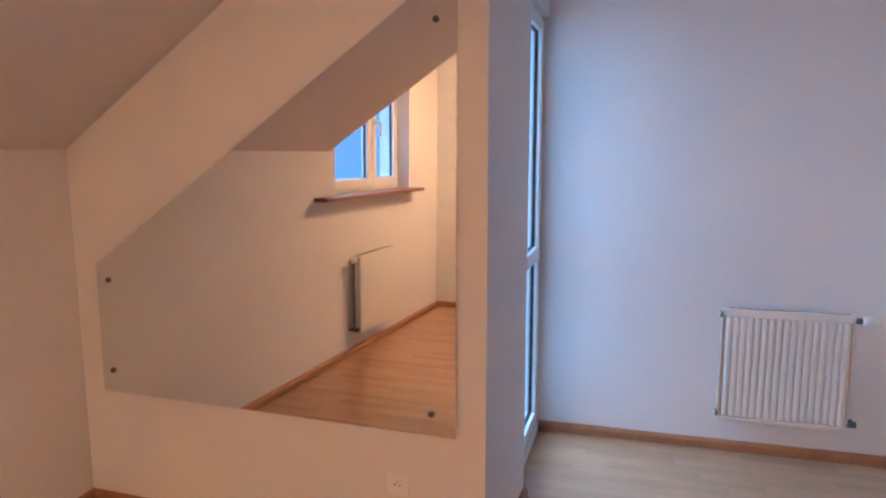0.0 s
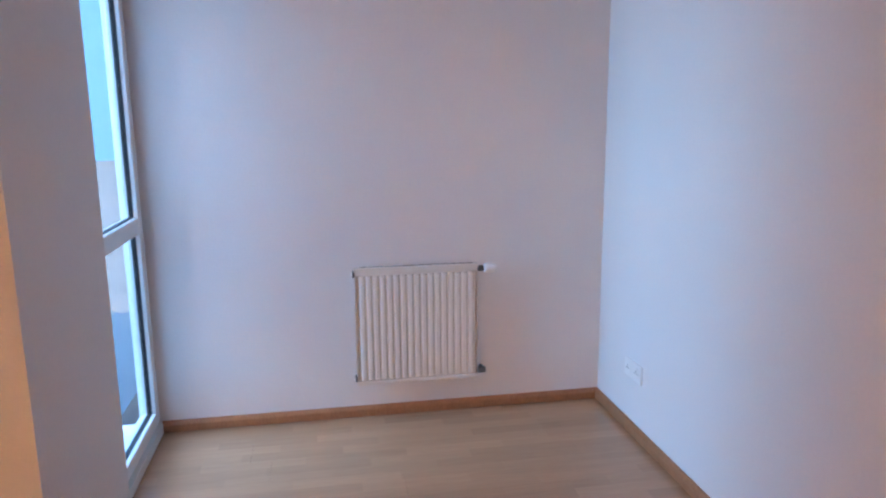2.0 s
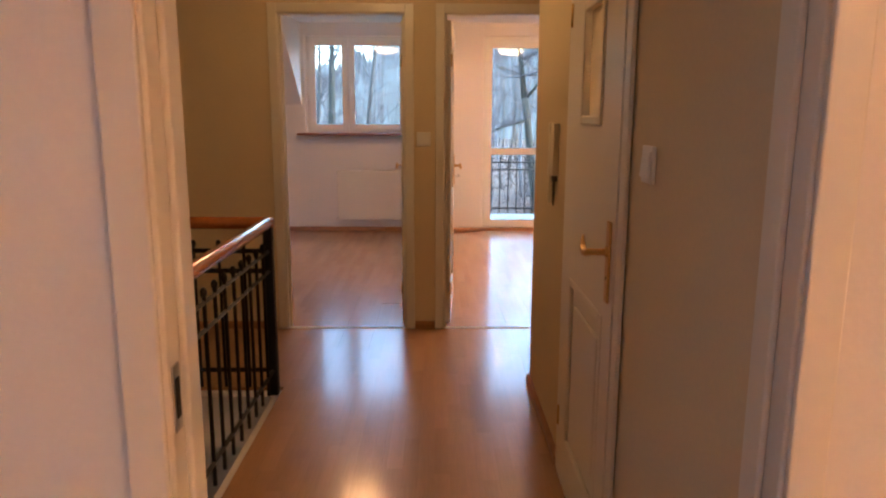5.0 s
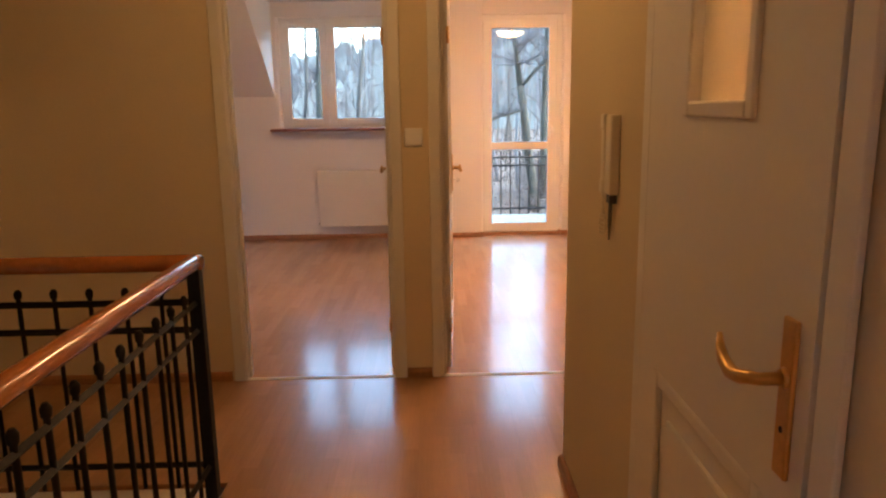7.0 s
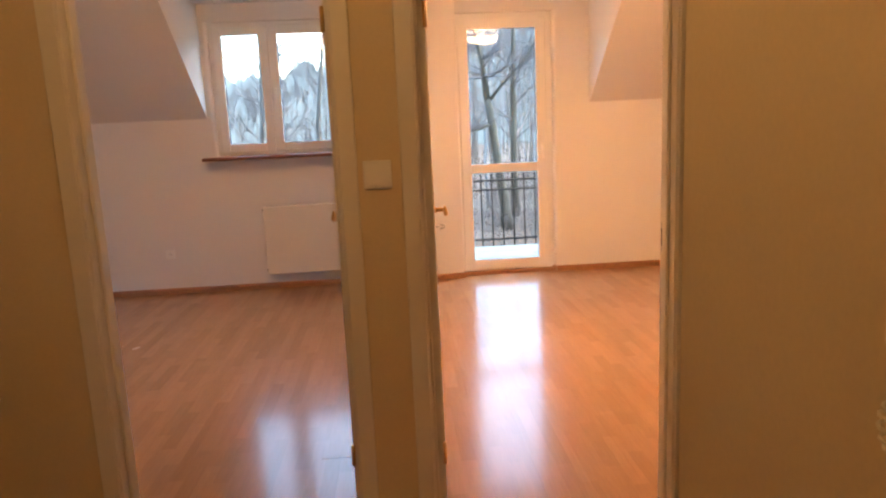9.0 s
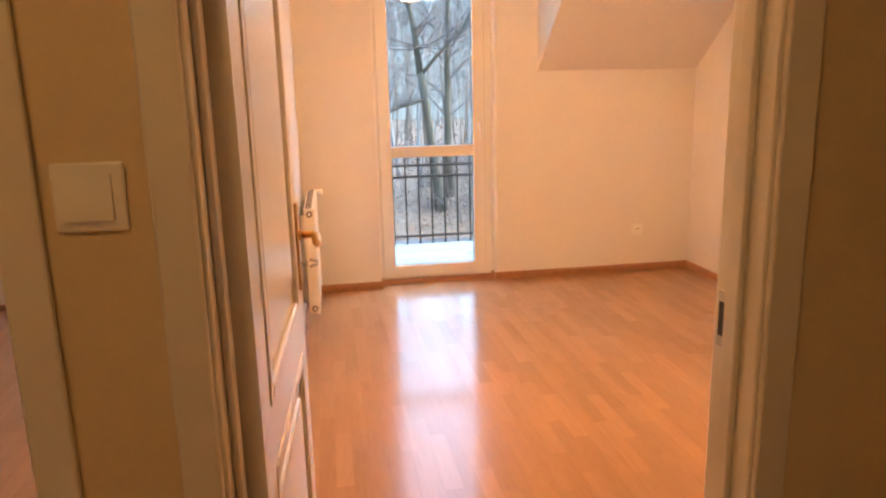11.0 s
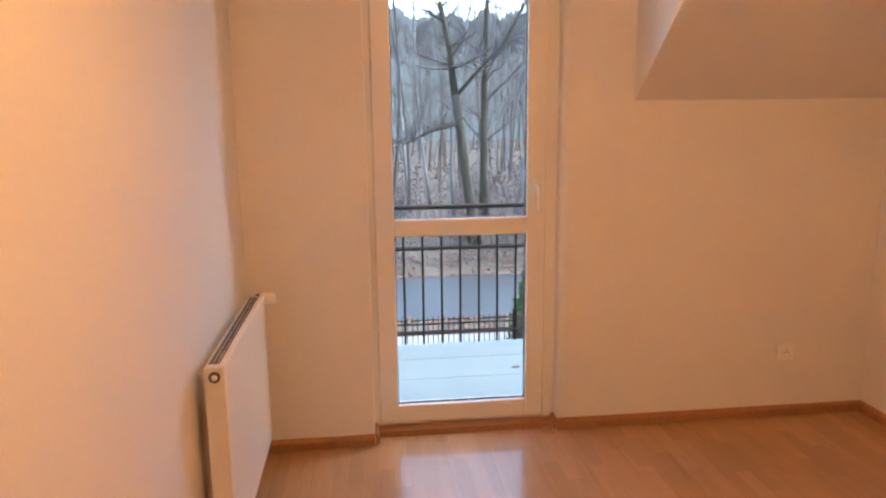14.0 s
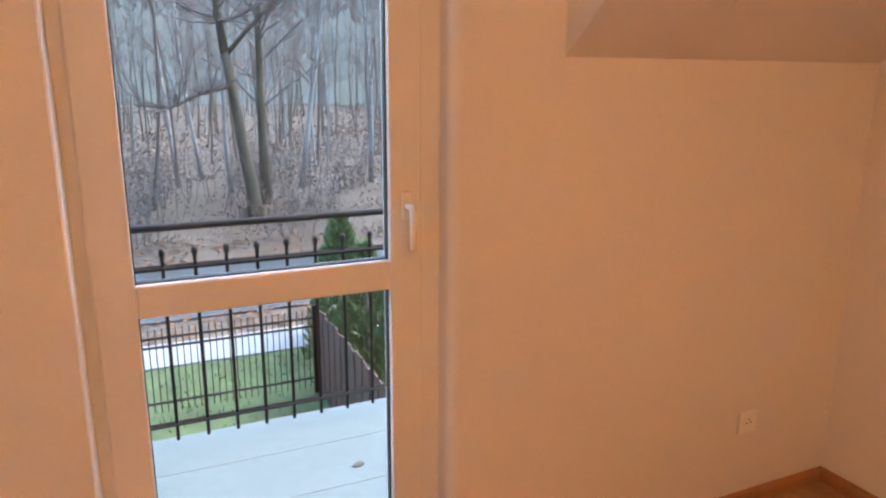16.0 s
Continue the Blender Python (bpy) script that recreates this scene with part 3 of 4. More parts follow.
window("window_4", 0.9285, 2.2415, 1.187, 2.1515, AY0 - 0.16, 1, "white two-sash plastic window seen in the mirror",
       [dict(x0=0.955, x1=1.72, z0=1.21, z1=2.12, w=0.075), dict(x0=1.73, x1=2.215, z0=1.21, z1=2.12, w=0.075, handle=(1.768, 1.72))])
sill(0.64, 2.33, AY0 - 0.16, AY0 + 0.11, 1.186, "brown wooden window sill in the mirror room")


# ---- radiators ----
def radiator(width, z0, z1, label, m, ribs=0, valve=1, riser=False, depth=0.07, outward=False, gap=0.035):
    """A panel radiator along +x, its back a gap off the wall at y = 0, facing +y; valve: the end that carries it (1: far, -1: near)."""
    root = thing("radiator", label, "radiator")
    b, f = gap, gap + depth
    if ribs:
        prof = []
        step = (width - 0.03) / ribs
        for i in range(ribs):
            a = 0.015 + i * step
            prof += [(a, f - 0.005), (a + step * 0.25, f), (a + step * 0.65, f), (a + step * 0.9, f - 0.005)]
        bm = bmesh.new()
        rows = [[bm.verts.new((x, y - (0.006 if k in (0, 3) else 0), z)) for x, y in prof] for k, z in enumerate((z0 + 0.02, z0 + 0.035, z1 - 0.05, z1 - 0.035))]
        for a, c in zip(rows, rows[1:]):
            for i in range(len(prof) - 1):
                bm.faces.new((a[i], a[i + 1], c[i + 1], c[i]))
        part("rear_panel", box(bmesh.new(), 0, b, z0, width, f - 0.012, z1 - 0.002, 0.006), ENAMEL, root)
        part("bottom_rim", box(bmesh.new(), 0, f - 0.013, z0, width, f - 0.002, z0 + 0.024, 0.004), ENAMEL, root)
        part("top_rim", box(bmesh.new(), 0, f - 0.013, z1 - 0.04, width, f - 0.002, z1 - 0.003, 0.004), ENAMEL, root)
    else:
        bm = box(bmesh.new(), 0, f - 0.022, z0, width, f, z1, 0.006)
        part("rear_panel", box(bmesh.new(), 0.006, b + 0.004, z0 + 0.012, width - 0.006, b + 0.016, z1 - 0.012, 0.004), ENAMEL, root)
    part("front_panel", bm, ENAMEL, root)
    for x in (-0.0032, width - 0.0008):
        part("side_cover", box(bmesh.new(), x, b, z0 + 0.012, x + 0.004, f - 0.003, z1 - 0.0045), ENAMEL, root)
    grille = part("top_grille", box(bmesh.new(), 0.002, b, z1 - 0.010, width - 0.002, f - 0.006, z1 - 0.0035), ENAMEL, root)
    slot = None
    n = max(int(width / 0.08), 1)
    for i in range(n):
        a = 0.02 + i * (width - 0.04) / n
        for r in range(3):
            y = b + 0.008 + r * (depth - 0.02) / 3
            for c in range(2):
                if slot is None:
                    o = part("slot", boxed(0, 0, 0, 0.032, (depth - 0.02) / 3 - 0.003, 0.002), DARKPLASTIC, grille, "dark slot of the top grille")
                    slot = o.data
                else:
                    o = new("slot", slot)
                    o.parent = grille
                o.location = (a + c * 0.038, y, z1 - 0.0034)
    vx = width if valve > 0 else 0
    sgn = 1 if valve > 0 else -1
    ym = (b + f) / 2
    bm = tube(bmesh.new(), [(vx, ym, z1 - 0.03), (vx + sgn * 0.035, ym, z1 - 0.03)], 0.014, 10)
    part("valve_body", bm, DARKPLASTIC, root, "dark valve body")
    if outward:
        tube_at = [(vx + sgn * 0.028, y, z1 - 0.02) for y in (ym + 0.01, ym + 0.02, ym + 0.066, ym + 0.072)]
        part("thermostat_collar", tube(bmesh.new(), [(vx + sgn * 0.028, ym - 0.006, z1 - 0.02), (vx + sgn * 0.028, ym + 0.009, z1 - 0.02)], 0.02, 12), DARKPLASTIC, root, "dark collar")
        part("thermostat_head", tube(bmesh.new(), tube_at, [0.018, 0.023, 0.021, 0.012], 14), PLASTIC, root, "white thermostat head")
    bm = bmesh.new() if outward else tube(bmesh.new(), [(vx + sgn * 0.03, ym, z1 - 0.03), (vx + sgn * 0.045, ym, z1 - 0.03), (vx + sgn * 0.085, ym, z1 - 0.03), (vx + sgn * 0.092, ym, z1 - 0.03)], [0.018, 0.023, 0.021, 0.012], 14)
    if not outward:
        part("thermostat_head", bm, PLASTIC, root, "white thermostat head")
    bm = tube(bmesh.new(), [(vx, ym, z0 + 0.035), (vx + sgn * 0.04, ym, z0 + 0.035)], 0.015, 10)
    tube(bm, [(vx + sgn * 0.028, ym, z0 + 0.035), (vx + sgn * 0.028, 0.004, z0 + 0.035)], 0.011, 8)
    part("return_valve", bm, DARKPLASTIC, root, "dark return valve")
    ox = 0 if valve > 0 else width
    for z in (z0 + 0.035, z1 - 0.032):
        bm = tube(bmesh.new(), [(ox, ym, z), (ox - sgn * 0.010, ym, z)], 0.017, 12)
        plug = part("end_plug", bm, DARKPLASTIC, root, "dark end plug")
        bm = tube(bmesh.new(), [(ox - sgn * 0.009, ym, z), (ox - sgn * 0.015, ym, z), (ox - sgn * 0.016, ym, z)], [0.009, 0.008, 0.005], 10)
        part("bleed_cap", bm, PLASTIC, plug, "small white cap")
    if riser:
        bm = tube(bmesh.new(), [(vx + sgn * 0.06, ym, z0 + 0.03), (vx + sgn * 0.06, ym, z1 - 0.03)], 0.008, 10)
        part("riser_pipe", bm, DARKPLASTIC, root, "dark connecting pipe")
    for x in (0.1, width - 0.1):
        part("bracket", box(bmesh.new(), x - 0.015, 0.001, z0 + 0.05, x + 0.015, b, z1 - 0.05), ENAMEL, root)
    root.matrix_world = m
    return root


radiator(0.565, 0.172, 0.733, "white ribbed panel radiator on the wall", pose(AX0, -0.632, 0, 0, 0, -90) @ pose(0, 0, 0), ribs=17, valve=-1, depth=0.03)
radiator(0.60, 0.16, 0.745, "white panel radiator with a dark riser pipe", pose(1.13, AY0, 0), valve=-1, riser=True, depth=0.05)
radiator(0.825, 0.148, 0.768, "white flat panel radiator with a slotted top", pose(CX0, 7.43, 0, 0, 0, -90), valve=-1, depth=0.06, outward=True, gap=0.04)
radiator(0.80, 0.145, 0.752, "white flat panel radiator under the dormer window", pose(-0.20, FY, 0, 0, 0, 180), valve=-1, depth=0.06)


# ---- mirror ----
glass = thing("wall_mirror", "large frameless mirror cut to the roof slope", "mirror")
MX, MY = -1.197, -2.175
turn = pose(MX, MY, 0, 0, -0.5, MIRROR_TURN)
bm = prism(bmesh.new(), [(0.0, 0.503), (0.0, 2.07), (-0.012, 2.076), (-1.505, 1.035), (-1.505, 0.512)], 0.0, 0.005, "x")
part("mirror_glass", bm, MIRROR, glass)
for y, z in ((-1.45, 0.973), (-1.454, 0.601), (-0.07, 1.903), (-0.087, 0.582)):
    bm = tube(bmesh.new(), [(0.004, y, z), (0.010, y, z), (0.013, y, z)], [0.011, 0.011, 0.005], 12)
    part("screw_cap", bm, DARKPLASTIC, glass, "small dark metal screw cap")
glass.matrix_world = turn


# ---- switches and sockets ----
def plate(bm, w, h, d=0.010, bev=0.004):
    return box(bm, -w / 2, 0, -h / 2, w / 2, d, h / 2, bev)


def light_switch(label, m, w=0.09, h=0.09, mat=None):
    root = thing("light_switch", label, "switch")
    part("back_plate", plate(bmesh.new(), w, h), mat or PLASTIC, root)
    bm = prism(bmesh.new(), [(0.010, -h * 0.33), (0.018, -h * 0.33), (0.013, h * 0.33), (0.010, h * 0.33)], -w * 0.33, w * 0.33, "x")
    part("rocker", bm, mat or PLASTIC, root)
    root.matrix_world = m


def socket_outlet(label, m, gangs=1):
    root = thing("wall_socket", label, "socket")
    part("back_plate", plate(bmesh.new(), 0.082 * gangs, 0.082), PLASTIC, root)
    for g in range(gangs):
        x = (g - (gangs - 1) / 2) * 0.082
        bm = bmesh.new()
        tube(bm, [(x, 0.0095, 0), (x, 0.0125, 0)], 0.026, 20)
        part("socket_well", bm, PLASTIC, root)
        bm = bmesh.new()
        for dx, dz, r in ((-0.0095, 0, 0.0035), (0.0095, 0, 0.0035), (0, 0.012, 0.003)):
            tube(bm, [(x + dx, 0.0120, dz), (x + dx, 0.0133, dz)], r, 8)
        part("pin_holes", bm, DARKPLASTIC, root, "dark pin holes")
    root.matrix_world = m


light_switch("white square light switch beside the doorway", pose(-0.432, 0.0, 1.262, 0, 0, 180), 0.08, 0.084)
socket_outlet("white double wall socket low on the wall", pose(-2.14, 0.0, 0.29, 0, 0, 180), 2)
socket_outlet("white wall socket below the mirror", pose(-1.225, -2.395, 0.295, 0, 0, -90 - 2.5))
light_switch("small white light switch beside the washroom door", pose(HX1, 0.70, 1.29, 0, 0, 90), 0.085, 0.088)
light_switch("white light switch on the narrow wall between two doorways", pose(0.118, HY1, 1.255, 0, 0, 180))
socket_outlet("white wall socket above the skirting", pose(2.755, FY, 0.325, 0, 0, 180))
socket_outlet("white wall socket in the dormer room", pose(-1.86, FY, 0.36, 0, 0, 180))
socket_outlet("white double wall socket behind the open door", pose(CX0, 5.75, 0.30, 0, 0, -90), 2)


# ---- intercom phone ----
ph = thing("intercom_phone", "ivory intercom handset on its wall base with a coiled cord", "intercom")
part("wall_base", box(bmesh.new(), -0.052, 0.001, -0.105, 0.006, 0.027, 0.108, 0.005), YELLOWED, ph)
part("cradle", box(bmesh.new(), 0.007, 0.001, -0.09, 0.046, 0.013, 0.095, 0.003), YELLOWED, ph)
part("hook_slot", box(bmesh.new(), 0.0062, 0.0132, -0.02, 0.0098, 0.022, 0.06), DARKPLASTIC, ph, "dark gap between handset and base")
bm = box(bmesh.new(), 0.010, 0.0132, -0.105, 0.048, 0.029, 0.108, 0.006)
box(bm, 0.0095, 0.0132, 0.066, 0.0485, 0.032, 0.110, 0.007)
box(bm, 0.0095, 0.0132, -0.108, 0.0485, 0.032, -0.066, 0.007)
part("handset", bm, YELLOWED, ph)
pts = []
for i in range(120):
    a = i / 119
    drop = -0.108 - 0.055 * min(a / 0.35, 1)
    turn = max(a - 0.35, 0) / 0.65 * 6.0
    pts.append((0.030 + 0.022 * math.sin(turn) + 0.0045 * math.cos(a * 130), 0.022 + 0.0045 * math.sin(a * 130), drop - 0.03 * (1 - math.cos(turn))))
part("cord", tube(bmesh.new(), pts, 0.0024, 5), YELLOWED, ph, "coiled ivory cord hanging in a loop")
part("connector", box(bmesh.new(), -0.036, 0.001, -0.13, 0.0, 0.022, -0.1055, 0.003), DARKPLASTIC, ph, "small grey connector")
part("loose_wire", tube(bmesh.new(), [(-0.012, 0.012, -0.128), (-0.008, 0.012, -0.18), (0.002, 0.010, -0.235)], [0.005, 0.006, 0.002], 6), DARKPLASTIC, ph, "short loose dark wire")
ph.matrix_world = pose(HX1, 1.985, 1.265, 0, 0, 90)


# ---- stair railing ----
def railing(name, label, a, b, top_mat, heights, pitch, bar_bottom, knob, ends, top_r=0.027, bar_r=0.008, flat=False):
    """A straight iron railing from a to b (x, y): handrail at heights[0], flat rails at the rest, upright bars with knobs."""
    root = thing(name, label, "railing")
    a, b = Vector((*a, 0)), Vector((*b, 0))
    d = b - a
    n = int(d.length / pitch)
    up = Vector((0, 0, 1))
    tube_pts = [a + up * heights[0] - d.normalized() * 0.03, a + up * heights[0], b + up * heights[0], b + up * heights[0] + d.normalized() * 0.03]
    part("handrail", tube(bmesh.new(), tube_pts, [top_r * 0.8, top_r, top_r, top_r * 0.8], 14), top_mat, root)
    for h in heights[1:]:
        part("rail", tube(bmesh.new(), [a + up * h, b + up * h], 0.012, 4), BLACKIRON, root)
    me = None
    for i in range(1, n):
        p = a + d * (i / n)
        if me is None:
            bm = tube(bmesh.new(), [(0, 0, bar_bottom), (0, 0, knob - 0.035), (0, 0, knob - 0.03), (0, 0, knob - 0.012), (0, 0, knob)], [bar_r, bar_r, bar_r * 1.5, bar_r * 1.7, bar_r * 0.8], 8)
            o = part("bar", bm, BLACKIRON, root)
            me = o.data
        else:
            o = new("bar", me)
            o.parent = root
        o.location = p
    for e in ends:
        p = a if e == 0 else b
        part("post", box(bmesh.new(), p.x - 0.022, p.y - 0.022, 0.0, p.x + 0.022, p.y + 0.022, heights[0] - 0.02, 0.003), BLACKIRON, root)
    return root


HR = [0.885, 0.745, 0.645, 0.13]
railing("stair_railing", "black iron stair railing with a varnished wooden handrail", (-0.625, 2.455), (-0.625, 0.14), HANDRAIL, HR, 0.118, 0.04, 0.80, (0,), 0.030)
railing("stair_railing", "black iron stair railing with a varnished wooden handrail", (-0.625, 2.455), (HX0 + 0.01, 2.455), HANDRAIL, HR, 0.118, 0.04, 0.80, (), 0.030)


# ---- ceiling lamps ----
def ceiling_lamp(x, y, power, label, top=CEIL, r=0.19, colour=(1.0, 0.485, 0.2), globe=False):
    root = thing("ceiling_lamp", label, "lamp")
    part("canopy", lathe(bmesh.new(), [(0.075, 0), (0.08, -0.006), (0.06, -0.0125)], (x, y, top)), PLASTIC, root)
    part("stem", tube(bmesh.new(), [(x, y, top - 0.012), (x, y, top - 0.075)], 0.012, 10), PLASTIC, root)
    sh = material("lit_lamp_glass", colour, rough=0.3, vary=0.02, bump=0, emit=power * LAMP_GLOW)
    if globe:
        profile = [(max(r * math.sin(k * math.pi / 12), 0.015), -0.07 - r + r * math.cos(k * math.pi / 12)) for k in range(13)]
    else:
        part("rim", lathe(bmesh.new(), [(r * 1.005, -0.074), (r * 1.01, -0.082), (r * 1.002, -0.088)], (x, y, top), 28), BRASS, root, "thin brass rim")
        profile = [(0.02, -0.068), (r * 0.9, -0.070), (r, -0.075), (r * 0.985, -0.095), (r * 0.88, -0.122), (r * 0.66, -0.145), (r * 0.36, -0.159), (0.02, -0.163)]
    part("shade", lathe(bmesh.new(), profile, (x, y, top), 20), sh, root, "glowing white glass")


for args in LAMPS:
    ceiling_lamp(*args)


# ---- balcony ----
structure("balcony_slab", box(bmesh.new(), -0.6, 7.952, -0.16, 3.0, 8.90, 0.045, 0.006), CONCRETE, "pale wet-looking concrete balcony slab", "balcony")
bm = bmesh.new()
for y in (8.28, 8.6):
    box(bm, -0.59, y, 0.0452, 2.99, y + 0.004, 0.0465)
tagged(part("slab_joint", bm, PAVING), "faint joint lines across the balcony slab", "joint", kind="structure")
bm = bmesh.new()
prism(bm, [(1.55, 8.385), (1.575, 8.372), (1.60, 8.39), (1.592, 8.41), (1.57, 8.405)], 0.047, 0.050)
tagged(part("dead_leaf", bm, BARK), "small dark dead leaf on the balcony slab", "leaf")
railing("balcony_railing", "black iron balcony railing with knobbed bars", (-0.55, 8.83), (2.95, 8.83), BLACKIRON, [0.93, 0.775, 0.675, 0.135], 0.116, 0.065, 0.85, (0, 1), 0.014, 0.007)

# ---- outdoors ----
def field(name, x0, x1, y0, y1, nx, ny, height, mat, label, category):
    bm = bmesh.new()
    vs = [[bm.verts.new((x0 + (x1 - x0) * i / nx, y0 + (y1 - y0) * j / ny, 0)) for i in range(nx + 1)] for j in range(ny + 1)]
    for r in vs:
        for v in r:
            v.co.z = height(v.co.x, v.co.y)
    for j in range(ny):
        for i in range(nx):
            bm.faces.new((vs[j][i], vs[j][i + 1], vs[j + 1][i + 1], vs[j + 1][i])).smooth = True
    return structure(name, bm, mat, label, category)


G = -2.8


def lie(x, y):
    """Height of the ground: flat to the far side of the road, then a bank up into the wood."""
    k = min(max((y - 23.2) / 4.0, 0), 1)
    s = k * k * (3 - 2 * k)
    z = G + 1.15 * s + 0.02 * max(y - 27, 0)
    return z + (0.10 * noise.noise((x * 0.5, y * 0.5, 0)) + 0.25 * noise.noise((x * 0.12, y * 0.12, 3))) * min(max((y - 23.3) / 2, 0), 1)


field("ground", -120, 120, -120, 160, 160, 280, lambda x, y: lie(x, y) - 0.03, LITTER, "leaf-strewn ground rising into the wood", "ground")
structure("lawn", boxed(-40, 8.2, G - 0.05, 40, 16.7, G + 0.03), GRASS, "short green grass of the front garden", "lawn")
structure("pavement", boxed(-60, 16.7, G - 0.05, 60, 17.7, G + 0.06), PAVING, "pale concrete pavement", "pavement")
structure("road", boxed(-90, 19.0, G - 0.05, 90, 23.0, G + 0.012), ASPHALT, "wet grey asphalt road", "road")

bm, rnd = bmesh.new(), random.Random(21)
for _ in range(9000):
    x, y = rnd.uniform(-3.5, 7.0), rnd.uniform(9.0, 16.65)
    if noise.noise((x * 0.9, y * 0.9, 5)) < rnd.uniform(-0.5, 0.25):
        continue
    a, h = rnd.random() * 6.283, rnd.uniform(0.03, 0.09)
    p, w = Vector((x, y, G + 0.028)), Vector((math.cos(a), math.sin(a), 0)) * rnd.uniform(0.006, 0.014)
    bm.faces.new([bm.verts.new(v) for v in (p - w, p + w, p + Vector((rnd.uniform(-0.04, 0.04), rnd.uniform(-0.04, 0.04), h)))])
tagged(part("grass_blades", bm, material("grass_blade", (0.085, 0.15, 0.05), rough=0.7, vary=0.5, scale=1.2, fine=12, bump=0)), "tufts of short green grass on the lawn", "grass", kind="stuff")

# garden fences
gf = thing("garden_fence", "low black iron garden fence along the pavement", "fence")
me = None
for i in range(150):
    x = -9.0 + i * 0.08
    if me is None:
        o = part("bar", tube(bmesh.new(), [(0, 0, G + 0.12), (0, 0, G + 1.24)], 0.006, 4), BLACKIRON, gf)
        me = o.data
    else:
        o = new("bar", me)
        o.parent = gf
    o.location = (x, 15.0, 0)
for z in (0.25, 1.0, 1.12):
    part("rail", tube(bmesh.new(), [(-9, 15.0, G + z), (3.0, 15.0, G + z)], 0.016, 4), BLACKIRON, gf)
for x in (-7.0, -4.5, -2.0, 0.5, 3.0):
    part("post", box(bmesh.new(), x - 0.03, 14.97, G, x + 0.03, 15.03, G + 1.3), BLACKIRON, gf)
sf = thing("board_fence", "dark brown wooden board fence beside the conifers", "fence")
me = None
for i in range(48):
    if me is None:
        o = part("board", box(bmesh.new(), 0, 0, G + 0.02, 0.02, 0.135, G + 1.25, 0.003), FENCEWOOD, sf)
        me = o.data
    else:
        o = new("board", me)
        o.parent = sf
    o.location = (3.04 + 0.012 * (i % 2), 8.3 + 0.14 * i, 0.02 * math.sin(i * 1.7))
for z in (0.35, 1.0):
    part("rail", boxed(3.07, 8.3, G + z, 3.11, 15.0, G + z + 0.08), FENCEWOOD, sf)


def thuja(x, y, h, r, seed):
    """A conifer of many small flat sprays round a stem, with an uneven outline."""
    rnd = random.Random(seed)
    root = thing("thuja", "dense green thuja beside the board fence", "conifer", "thujas by the fence")
    part("trunk", tube(bmesh.new(), [(0, 0, 0), (0.02, 0, h * 0.5), (0, 0, h * 0.95)], [0.05, 0.035, 0.008], 7), BARK, root)
    bm = bmesh.new()
    for _ in range(1500):
        t = rnd.random() ** 0.8
        z = h * (0.03 + 0.97 * t)
        rr = r * (1 - t) ** 0.75 * (0.55 + 0.5 * rnd.random()) + 0.03
        a = rnd.random() * 6.283
        c = Vector((rr * math.cos(a), rr * math.sin(a), z))
        out = Vector((math.cos(a), math.sin(a), 0.9 + rnd.random())).normalized()
        side = out.cross(Vector((rnd.uniform(-1, 1), rnd.uniform(-1, 1), rnd.uniform(-1, 1)))).normalized()
        s = 0.05 + 0.06 * rnd.random()
        vs = [bm.verts.new(c + out * s * p + side * s * q) for p, q in ((-0.6, 0), (0.1, 0.5), (0.4, 0.25), (1.2, 0.05), (0.5, -0.3), (0.0, -0.5))]
        bm.faces.new(vs)
    part("foliage", bm, THUJA, root)
    root.location = (x, y, G)


for i, (x, y, h, r) in enumerate(((3.65, 15.9, 2.3, 0.62), (3.7, 14.9, 2.1, 0.58), (3.8, 13.9, 1.7, 0.5), (3.85, 16.9, 2.0, 0.5))):
    thuja(x, y, h, r, i)


